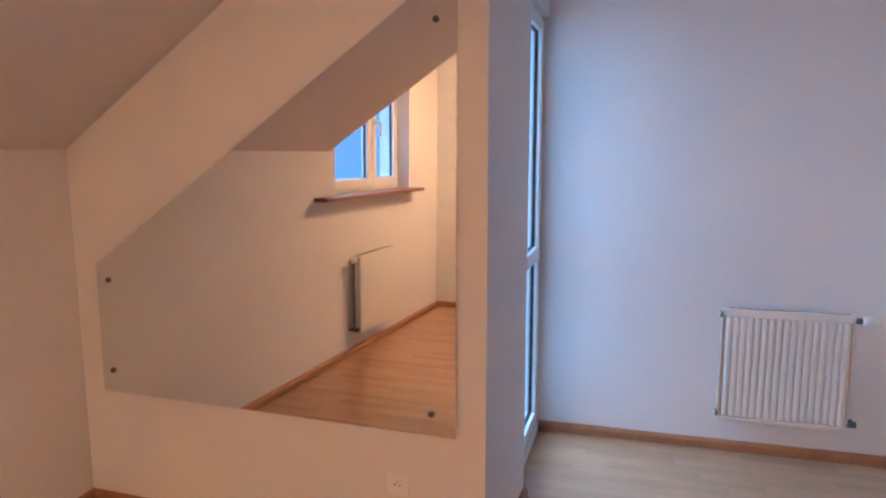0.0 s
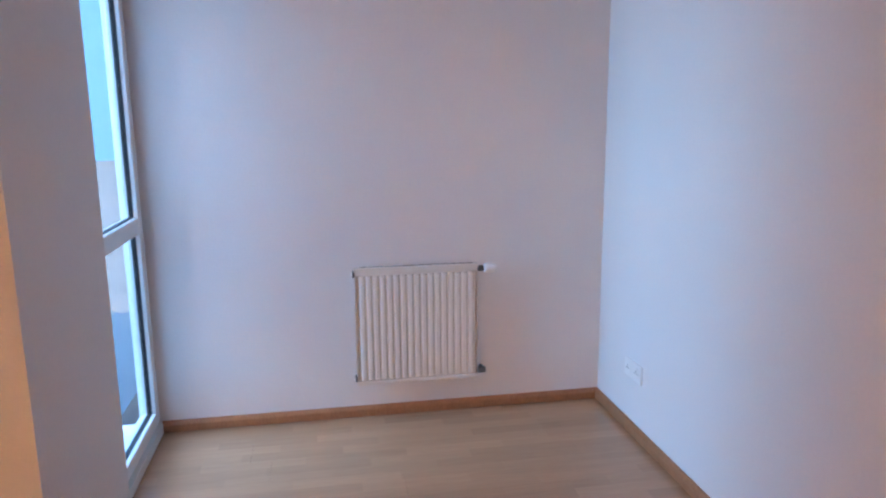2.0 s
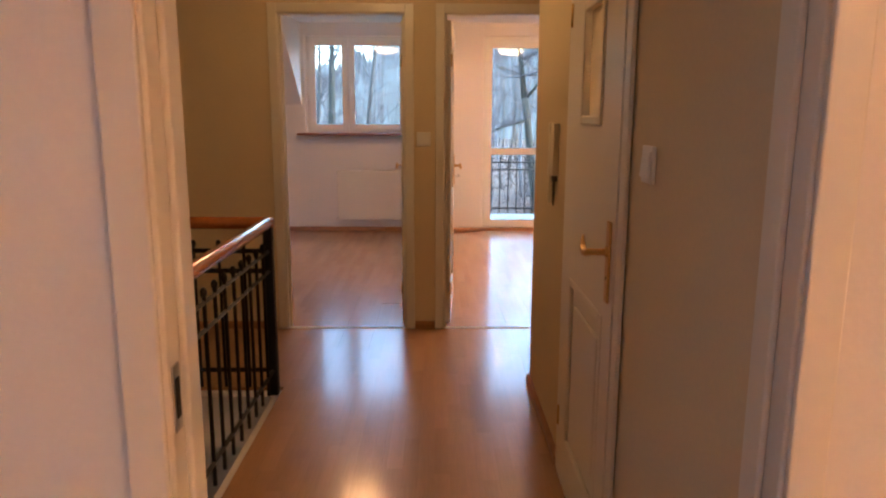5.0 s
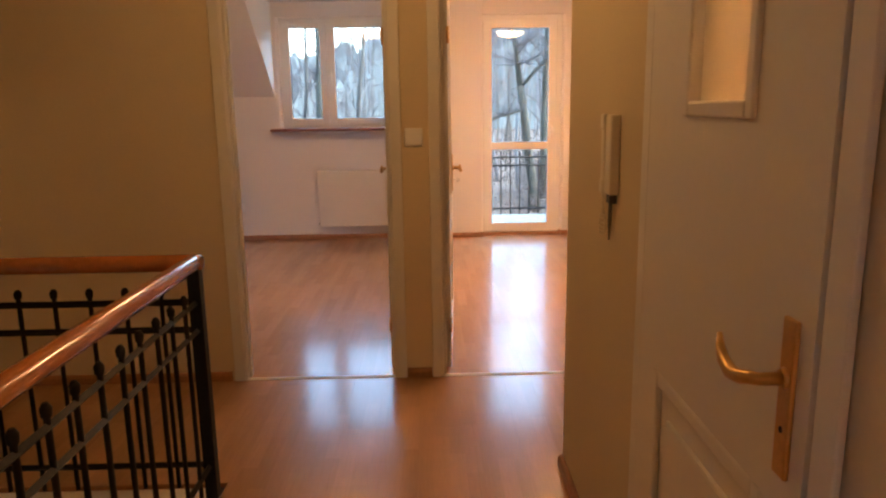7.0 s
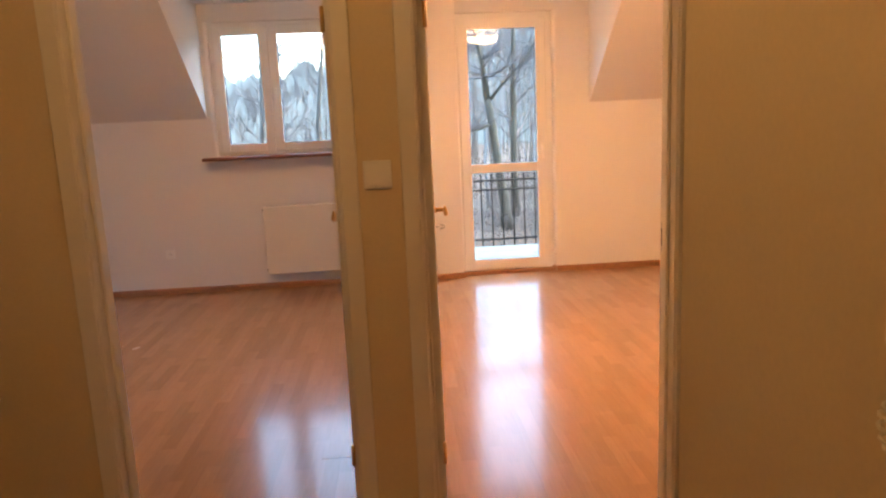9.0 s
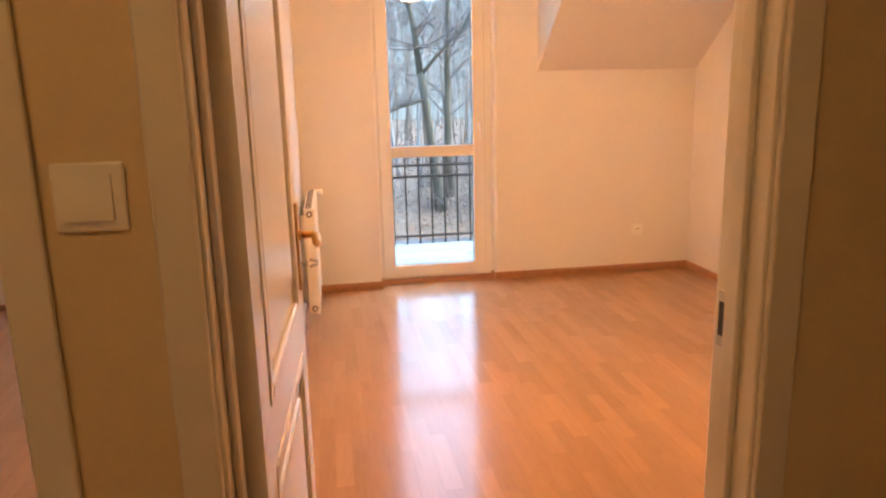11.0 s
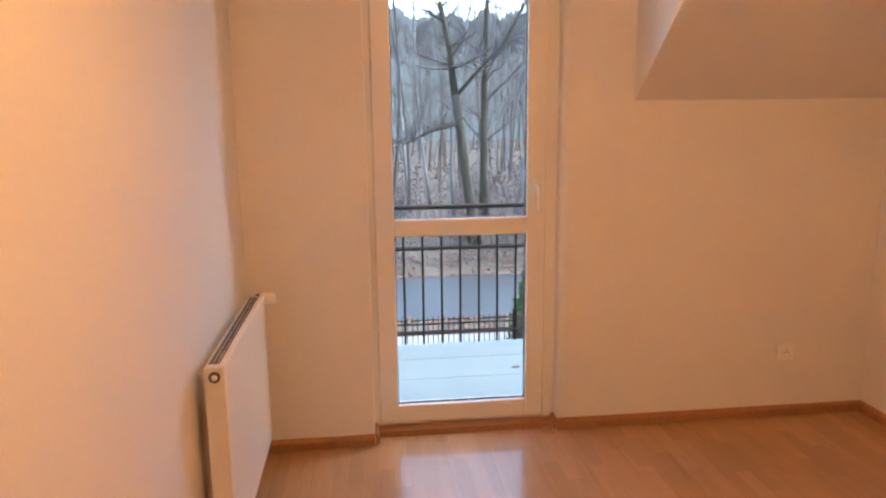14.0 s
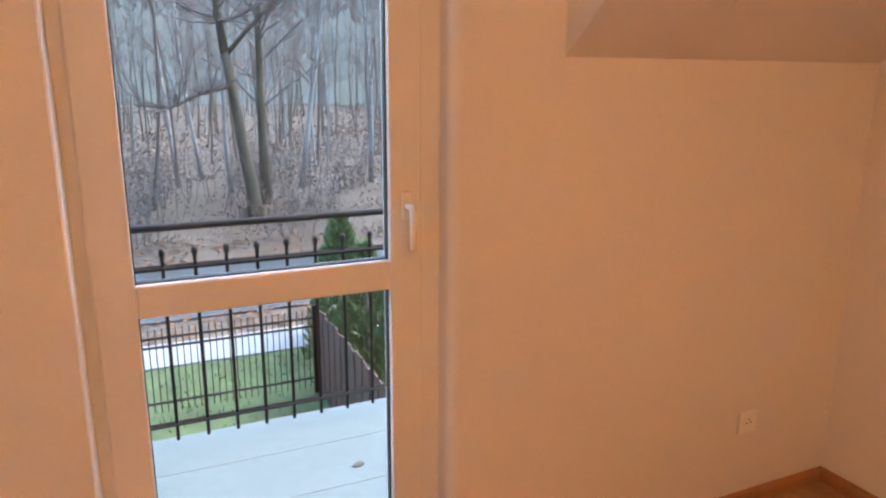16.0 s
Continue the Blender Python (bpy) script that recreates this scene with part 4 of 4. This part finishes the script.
def limbs(bm, tw, base, height, r, rnd, lean=(0, 0), first=0.35, count=9, spread=0.55, sides=7, fine=True):
    """A leafless tree: a bent tapered trunk into bm, limbs and twigs into tw."""
    n = 7
    pts, rad = [], []
    wob = (rnd.uniform(-1, 1), rnd.uniform(-1, 1))
    for i in range(n + 1):
        k = i / n
        pts.append(Vector((base[0] + lean[0] * k + 0.03 * height * wob[0] * math.sin(k * 5), base[1] + lean[1] * k + 0.03 * height * wob[1] * math.sin(k * 4), base[2] + height * k)))
        rad.append(r * (1 - 0.86 * k) * (1.25 if i == 0 else 1))
    tube(bm, pts, rad, sides)
    for _ in range(count):
        k = first + (1 - first) * rnd.random()
        i = min(int(k * n), n - 1)
        p = pts[i].lerp(pts[i + 1], k * n - i)
        a = rnd.random() * 6.283
        L = height * spread * (1.15 - k) * (0.5 + 0.7 * rnd.random())
        d = Vector((math.cos(a), math.sin(a), 0.35 + 0.7 * rnd.random()))
        rr = max(r * (1 - k) * 0.3, 0.009)
        q = [p, p + d * L * 0.35 + Vector((0, 0, 0.03 * L)), p + d * L * 0.7 + Vector((rnd.uniform(-.2, .2) * L, rnd.uniform(-.2, .2) * L, rnd.uniform(-.12, .12) * L)), p + d * L + Vector((rnd.uniform(-.35, .35) * L, rnd.uniform(-.35, .35) * L, rnd.uniform(-.15, .25) * L))]
        tube(tw, q, [rr, rr * 0.75, rr * 0.45, rr * 0.15], 5, False)
        if fine:
            for _ in range(6):
                f = rnd.uniform(0.25, 1)
                j = min(int(f * 3), 2)
                s = q[j].lerp(q[j + 1], f * 3 - j)
                e = d + Vector((rnd.uniform(-1, 1), rnd.uniform(-1, 1), rnd.uniform(-0.2, 0.9)))
                l = L * rnd.uniform(0.2, 0.5)
                m2 = s + e * l * 0.5 + Vector((0, 0, rnd.uniform(-.08, .08) * l))
                tube(tw, [s, m2, s + e * l], [rr * 0.35, rr * 0.22, rr * 0.07], 3, False)


def tree(x, y, height, r, seed, label, bark, group="", lean=(0, 0), **kw):
    rnd = random.Random(seed)
    root = thing("tree", label, "tree", group)
    bm, tw = bmesh.new(), bmesh.new()
    limbs(bm, tw, (0, 0, -0.15), height, r, rnd, lean, **kw)
    part("trunk", bm, bark, root)
    part("crown", tw, TWIG, root, "bare limbs and twigs")
    root.location = (x, y, lie(x, y))


# the forked oak and its nearest neighbours, then the wood behind
oak = thing("tree", "leafless oak with a leaning forked trunk and mossy bark", "tree")
rnd = random.Random(5)
bm, tw = bmesh.new(), bmesh.new()
tube(bm, [(-0.05, 0, -0.2), (-0.12, 0, 0.8), (-0.3, 0.05, 2.0), (-0.47, 0, 3.4), (-0.62, 0, 4.4)], [0.24, 0.18, 0.15, 0.13, 0.115], 10)
for q, rr in (([(-0.62, 0, 4.35), (-0.75, 0.1, 5.6), (-1.1, 0.2, 7.5), (-1.5, 0.2, 10.5)], 0.12), ([(-0.60, 0, 4.3), (-0.1, -0.2, 4.9), (0.7, -0.4, 5.7), (1.35, -0.5, 6.9), (2.3, -0.4, 8.2), (2.5, -0.4, 9.8)], 0.062), ([(-0.5, 0, 3.55), (-1.3, -0.3, 3.35), (-2.1, -0.5, 3.0), (-2.9, -0.6, 3.1)], 0.06)):
    tube(bm, q, [rr * (1 - 0.8 * i / (len(q) - 1)) for i in range(len(q))], 8)
    for _ in range(34):
        f = rnd.uniform(0.15, 1) * (len(q) - 1)
        j = min(int(f), len(q) - 2)
        s = Vector(q[j]).lerp(Vector(q[j + 1]), f - j)
        e = Vector((rnd.uniform(-1, 1), rnd.uniform(-1, 1), rnd.uniform(-0.1, 1.1)))
        l = rnd.uniform(0.6, 1.8)
        mid = s + e * l * 0.5 + Vector((0, 0, rnd.uniform(-.15, .15)))
        tube(tw, [s, mid, s + e * l], [rr * 0.3, rr * 0.2, rr * 0.05], 4, False)
        for _ in range(6):
            g = e + Vector((rnd.uniform(-1, 1), rnd.uniform(-1, 1), rnd.uniform(-0.6, 0.8)))
            st = s.lerp(mid, rnd.random())
            tube(tw, [st, st + g * l * 0.25 + Vector((0, 0, rnd.uniform(-.06, .06))), st + g * l * 0.45], [rr * 0.12, rr * 0.08, rr * 0.03], 3, False)
part("trunk", bm, OAKBARK, oak, "dark mossy bark")
part("crown", tw, TWIG, oak, "bare limbs and twigs")
oak.location = (4.05, 25.4, lie(4.05, 25.4))


def shrub(x, y, h, seed):
    """A leafless many-stemmed bush."""
    rr = random.Random(seed)
    root = thing("shrub", "bare brown many-stemmed shrub at the wood's edge", "shrub", "shrubs at the wood's edge")
    bm = bmesh.new()
    for _ in range(24):
        a, l = rr.random() * 6.283, h * rr.uniform(0.25, 1)
        foot = Vector((rr.uniform(-0.55, 0.55), rr.uniform(-0.4, 0.4), 0)) * h
        d = Vector((math.cos(a), math.sin(a), 0)) * rr.uniform(0.1, 0.55)
        m = foot + d * l * 0.5 + Vector((rr.uniform(-0.1, 0.1), 0, l * 0.55))
        e = foot + d * l + Vector((0, 0, l * rr.uniform(0.8, 1)))
        tube(bm, [foot + Vector((0, 0, -0.1)), m, e], [0.009, 0.007, 0.003], 3, False)
        for _ in range(9):
            f = rr.uniform(0.3, 1)
            s = m.lerp(e, f)
            g = Vector((rr.uniform(-1, 1), rr.uniform(-1, 1), rr.uniform(-0.3, 0.9))) * l * rr.uniform(0.15, 0.5)
            tube(bm, [s, s + g * 0.5 + Vector((0, 0, 0.02)), s + g], [0.005, 0.004, 0.002], 3, False)
    part("twigs", bm, TWIG, root)
    root.location = (x, y, lie(x, y))


for i in range(70):
    q = random.Random(300 + i)
    y = 24.6 + 11 * (i / 70) ** 1.2
    shrub(q.uniform(-0.28, 0.5) * y, y, q.uniform(0.8, 2.0), 500 + i)

rnd = random.Random(11)
near = [(5.75, 27.5, BIRCH, 0.15), (4.45, 26.3, OAKBARK, 0.24), (7.9, 27.2, BIRCH, 0.13), (3.65, 27.5, BIRCH, 0.12), (2.3, 29.0, BIRCH, 0.13), (3.1, 30.0, BIRCH, 0.11), (1.4, 26.0, BARK, 0.09), (8.8, 26.0, BARK, 0.09), (10.3, 27.0, BIRCH, 0.12),
        (-2.2, 26.0, BARK, 0.20), (-3.8, 26.0, OAKBARK, 0.30), (-0.2, 27.0, BIRCH, 0.10), (-5.0, 26.5, BARK, 0.18), (-6.5, 28.0, BIRCH, 0.12), (12.5, 26.0, BARK, 0.15), (0.6, 29.5, BIRCH, 0.11)]
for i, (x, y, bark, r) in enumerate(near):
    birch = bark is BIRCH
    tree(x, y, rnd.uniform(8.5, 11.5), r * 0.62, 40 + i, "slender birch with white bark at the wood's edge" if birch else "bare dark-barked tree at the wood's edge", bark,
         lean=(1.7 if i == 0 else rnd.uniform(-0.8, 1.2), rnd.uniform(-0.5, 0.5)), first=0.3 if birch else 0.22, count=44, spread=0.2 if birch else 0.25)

bm1, bm2, tw = bmesh.new(), bmesh.new(), bmesh.new()
for i in range(460):
    y = 28 + 34 * (i / 460) ** 0.8
    x = rnd.uniform(-0.45, 0.62) * y
    birch = rnd.random() < 0.3
    limbs(bm2 if birch else bm1, tw, (x, y, lie(x, y) - 0.2), rnd.uniform(7, 11.5) * (0.55 if x < -0.1 * y else 1), rnd.uniform(0.025, 0.06), rnd, (rnd.uniform(-0.7, 0.7), 0), first=0.25, count=14, spread=0.24, sides=5)
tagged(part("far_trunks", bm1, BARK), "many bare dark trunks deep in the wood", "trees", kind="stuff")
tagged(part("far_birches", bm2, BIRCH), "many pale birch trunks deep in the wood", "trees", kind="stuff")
tagged(part("far_twigs", tw, TWIG), "tangle of bare twigs deep in the wood", "trees", kind="stuff")

bm = bmesh.new()
for _ in range(1300):
    y = rnd.uniform(52, 66)
    x = rnd.uniform(-0.5, 0.6) * y
    foot = (6.0 + 4.8 * min(max((x + 10) / 8, 0), 1)) * y / 72 + rnd.uniform(-3.2, -0.6)
    p = Vector((x, y, foot))
    for _ in range(5):
        d = Vector((rnd.gauss(0, 0.35), 0, 1)).normalized() * rnd.uniform(0.7, 2.4)
        w = Vector((0.018, 0, 0)) * rnd.uniform(0.6, 1.6)
        m = p + d * 0.5 + Vector((rnd.uniform(-0.12, 0.12), 0, 0))
        bm.faces.new([bm.verts.new(v) for v in (p - w, p + w, m + w * 0.7, p + d, m - w * 0.7)])
tagged(part("far_crowns", bm, TWIG), "thin bare crowns of the far wood against the sky", "trees", kind="stuff")
bm = bmesh.new()
for _ in range(9000):
    y = 23.9 + 42 * rnd.random() ** 1.9
    x = rnd.uniform(-0.45, 0.62) * y
    h = rnd.uniform(0.06, 0.6) * (0.3 + rnd.random() * min((y - 22.5) / 5, 2.0))
    a = rnd.random() * 6.283
    p = Vector((x, y, lie(x, y) - 0.03))
    d = Vector((math.cos(a) * 0.9, math.sin(a) * 0.9, 0.9)) * h
    s = Vector((math.cos(a + 1.6), math.sin(a + 1.6), 0)) * (0.002 + 0.003 * rnd.random()) * (y / 24) ** 1.4
    bm.faces.new([bm.verts.new(q) for q in (p - s, p + s, p + d * 0.6 + s * 1.2, p + d, p + d * 0.55 - s)])
tagged(part("undergrowth", bm, BRUSH), "dry brown undergrowth on the forest floor", "undergrowth", kind="stuff")
# withered leaves that still hang in low drifts on saplings and brambles
bm = bmesh.new()
for c in range(280):
    y = 24.3 + 22 * rnd.random() ** 1.5
    x = rnd.uniform(-0.42, 0.58) * y
    z, wide, tall = lie(x, y), rnd.uniform(0.3, 1.3), rnd.uniform(0.15, 1.5) ** 1.3
    for _ in range(75):
        q = Vector((x + rnd.gauss(0, wide), y + rnd.gauss(0, 0.4), z + abs(rnd.gauss(0, tall * 0.6))))
        n = Vector((rnd.uniform(-1, 1), rnd.uniform(-1, 1), rnd.uniform(-1, 1))).normalized()
        e = n.orthogonal().normalized() * rnd.uniform(0.02, 0.05) * (y / 25) ** 1.2
        g = n.cross(e) * 0.7
        bm.faces.new([bm.verts.new(v) for v in (q - e, q - g * 0.8, q + e, q + g)])
tagged(part("withered_leaves", bm, material("withered_leaf", (0.2, 0.15, 0.115), rough=0.9, vary=0.5, scale=1.2, fine=12, bump=0)), "withered brown leaves on low saplings and brambles", "leaves", kind="stuff")
bm = bmesh.new()
for _ in range(5000):
    y = rnd.choice((rnd.uniform(17.7, 19.05), rnd.uniform(22.9, 24.5)))
    x = rnd.uniform(-12, 18)
    z = max(lie(x, y), G) + 0.02
    a, s = rnd.random() * 6.283, rnd.uniform(0.03, 0.07)
    c, n = math.cos(a) * s, math.sin(a) * s
    bm.faces.new([bm.verts.new(q) for q in ((x - c, y - n, z), (x + n, y - c, z + s * 0.6), (x + c, y + n, z + 0.01), (x - n, y + c, z + s * 0.3))])
tagged(part("fallen_leaves", bm, material("fallen_leaf", (0.2, 0.12, 0.075), rough=0.9, vary=0.5, scale=4, fine=20, bump=0)), "brown fallen leaves along the road's edges", "leaves", kind="stuff")

# glowing sheets with haze painted in, behind the wood and behind the house
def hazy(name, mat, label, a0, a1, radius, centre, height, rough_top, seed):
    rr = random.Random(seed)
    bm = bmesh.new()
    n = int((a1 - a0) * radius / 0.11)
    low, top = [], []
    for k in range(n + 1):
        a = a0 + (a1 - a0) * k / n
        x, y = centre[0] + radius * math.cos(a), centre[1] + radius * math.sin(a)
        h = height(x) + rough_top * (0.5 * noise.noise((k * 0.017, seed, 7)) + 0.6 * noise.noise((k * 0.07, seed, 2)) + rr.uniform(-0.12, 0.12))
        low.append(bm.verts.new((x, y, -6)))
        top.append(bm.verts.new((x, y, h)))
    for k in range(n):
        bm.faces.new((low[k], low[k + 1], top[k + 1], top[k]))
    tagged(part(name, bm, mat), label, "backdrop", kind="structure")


# haze and trunk-like streaks are painted into this self-lit colour
HAZE = material("glowing_painted_haze", (0.122, 0.148, 0.156), rough=1.0, vary=0.42, scale=0.3, fine=1.9, bump=0, stretch=(1.6, 1.6, 0.3), emit=HAZE_GLOW)
hazy("backdrop_1", HAZE, "glowing backdrop with the distant wood's grey haze painted in", radians(35), radians(145), 66, (0, 6), lambda x: 6.4 + 4.2 * min(max((x + 10) / 8, 0), 1), 2.4, 1)
# added sheet whose own blue glow colours the mirror room's panes
DUSK = material("glowing_evening_blue", (0.055, 0.10, 0.155), rough=1.0, vary=0.08, scale=0.05, fine=0.5, bump=0, emit=DUSK_GLOW)
hazy("backdrop_2", DUSK, "glowing blue sheet added behind the house as evening haze", radians(150), radians(389), 75, (0, 0), lambda x: 38, 2, 2)

# behind the house, seen through the mirror room's windows
nh = thing("neighbour_house", "neighbouring house with a red-brown tiled roof", "house")
part("wall", boxed(4, -22, G, 13, -15, 0.4), FACADE, nh)
part("roof", prism(bmesh.new(), [(-22.6, 0.2), (-14.4, 0.2), (-18.5, 3.6)], 3.6, 13.4, "x"), ROOFTILE, nh)
part("window", boxed(6, -15.0, -1.2, 7.2, -14.96, 0.0), GASKET, nh)
part("window", boxed(9, -15.0, -1.2, 10.2, -14.96, 0.0), GASKET, nh)


def spruce(x, y, h, seed):
    rnd = random.Random(seed)
    root = thing("spruce", "dark green spruce behind the house", "conifer")
    part("trunk", tube(bmesh.new(), [(0, 0, 0), (0, 0, h * 0.5), (0, 0, h)], [0.18, 0.1, 0.01], 7), BARK, root)
    bm = bmesh.new()
    for _ in range(2600):
        t = rnd.random() ** 0.75
        a = rnd.random() * 6.283
        rr = 0.24 * h * (1 - t) * (0.25 + 0.8 * rnd.random())
        c = Vector((rr * math.cos(a), rr * math.sin(a), h * (0.06 + 0.94 * t) - rr * 0.25))
        out = Vector((math.cos(a), math.sin(a), -0.15 + 0.4 * rnd.random()))
        side = Vector((-out.y, out.x, rnd.uniform(-0.5, 0.5)))
        s = 0.16 + 0.2 * rnd.random()
        bm.faces.new([bm.verts.new(c + out * s * p + side * s * q) for p, q in ((-0.5, 0), (0.2, 0.3), (1.1, 0), (0.2, -0.3))])
    part("foliage", bm, THUJA, root)
    root.location = (x, y, G)


for i, (x, y, h) in enumerate(((5.4, -11.0, 7.5), (8.5, -12.5, 8.5))):
    spruce(x, y, h, 70 + i)
# roof terrace outside the tall window
structure("terrace", boxed(-4.6, -4.2, -0.2, -1.61, -2.301, 0.02), ASPHALT, "dark roof terrace outside the tall window", "terrace")


# ---- laminate floors, plank by plank ----
def planks(name, rects, label, seed):
    """A floor of 193 x 1285 mm boards along y in the rectangles (x0, y0, x1, y1), on a thin sub-floor."""
    sub = bmesh.new()
    for x0, y0, x1, y1 in rects:
        box(sub, x0, y0, -0.02, x1, y1, -0.006)
    fl = structure(name, sub, BASEWOOD, label, "floor")
    rnd = random.Random(seed)
    W, L, shared = 0.193, 1.285, {}
    for x0, y0, x1, y1 in rects:
        i = 0
        x = x0
        while x < x1 - 0.005:
            w = min(W, x1 - x)
            y = y0 - rnd.random() * L * 0.8
            while y < y1 - 0.005:
                a, b = max(y, y0), min(y + L, y1)
                y += L
                if b - a < 0.01:
                    continue
                key = (round(w, 3), round(b - a, 2) if b - a < L - 0.01 else L)
                if key not in shared:
                    ww, ll = key[0], b - a
                    bm = bmesh.new()
                    g = 0.0002
                    lo = [bm.verts.new(p) for p in ((g, g, -0.006), (ww - g, g, -0.006), (ww - g, ll - g, -0.006), (g, ll - g, -0.006))]
                    hi = [bm.verts.new(p) for p in ((g, g, 0), (ww - g, g, 0), (ww - g, ll - g, 0), (g, ll - g, 0))]
                    for k in range(4):
                        bm.faces.new((lo[k], lo[(k + 1) % 4], hi[(k + 1) % 4], hi[k]))
                    bm.faces.new(hi)
                    o = part("plank", bm, LAMINATE, fl)
                    shared[key] = o.data
                else:
                    o = new("plank", shared[key])
                    o.parent = fl
                o.location = (x, a, 0)
            x += W
            i += 1


planks("floor_1", [(AX0, -2.075, -1.79, 0.0), (-1.79, -2.08, -1.20, 0.0), (-1.20, AY0, AX1, 0.0), (-1.30, AY0, -1.20, -2.08)], "glossy beech-coloured laminate floor of the mirror room", 1)
planks("floor_2", [(-0.60, 0.0, HX1, HY1), (HX0, 2.55, -0.60, HY1), (HX1, 2.62, 2.4, HY1)], "glossy reddish laminate floor of the hall", 2)
planks("floor_3", [(BX0, HY1, BX1, FY)], "glossy laminate floor of the dormer room", 3)
planks("floor_4", [(BX1, HY1, CX1, FY + 0.01)], "glossy warm laminate floor of the balcony room", 4)
structure("floor_6", boxed(HX1 + 0.11, 0.12, -0.05, 2.4, 2.52, 0.0), PAVING, "pale washroom floor", "floor")
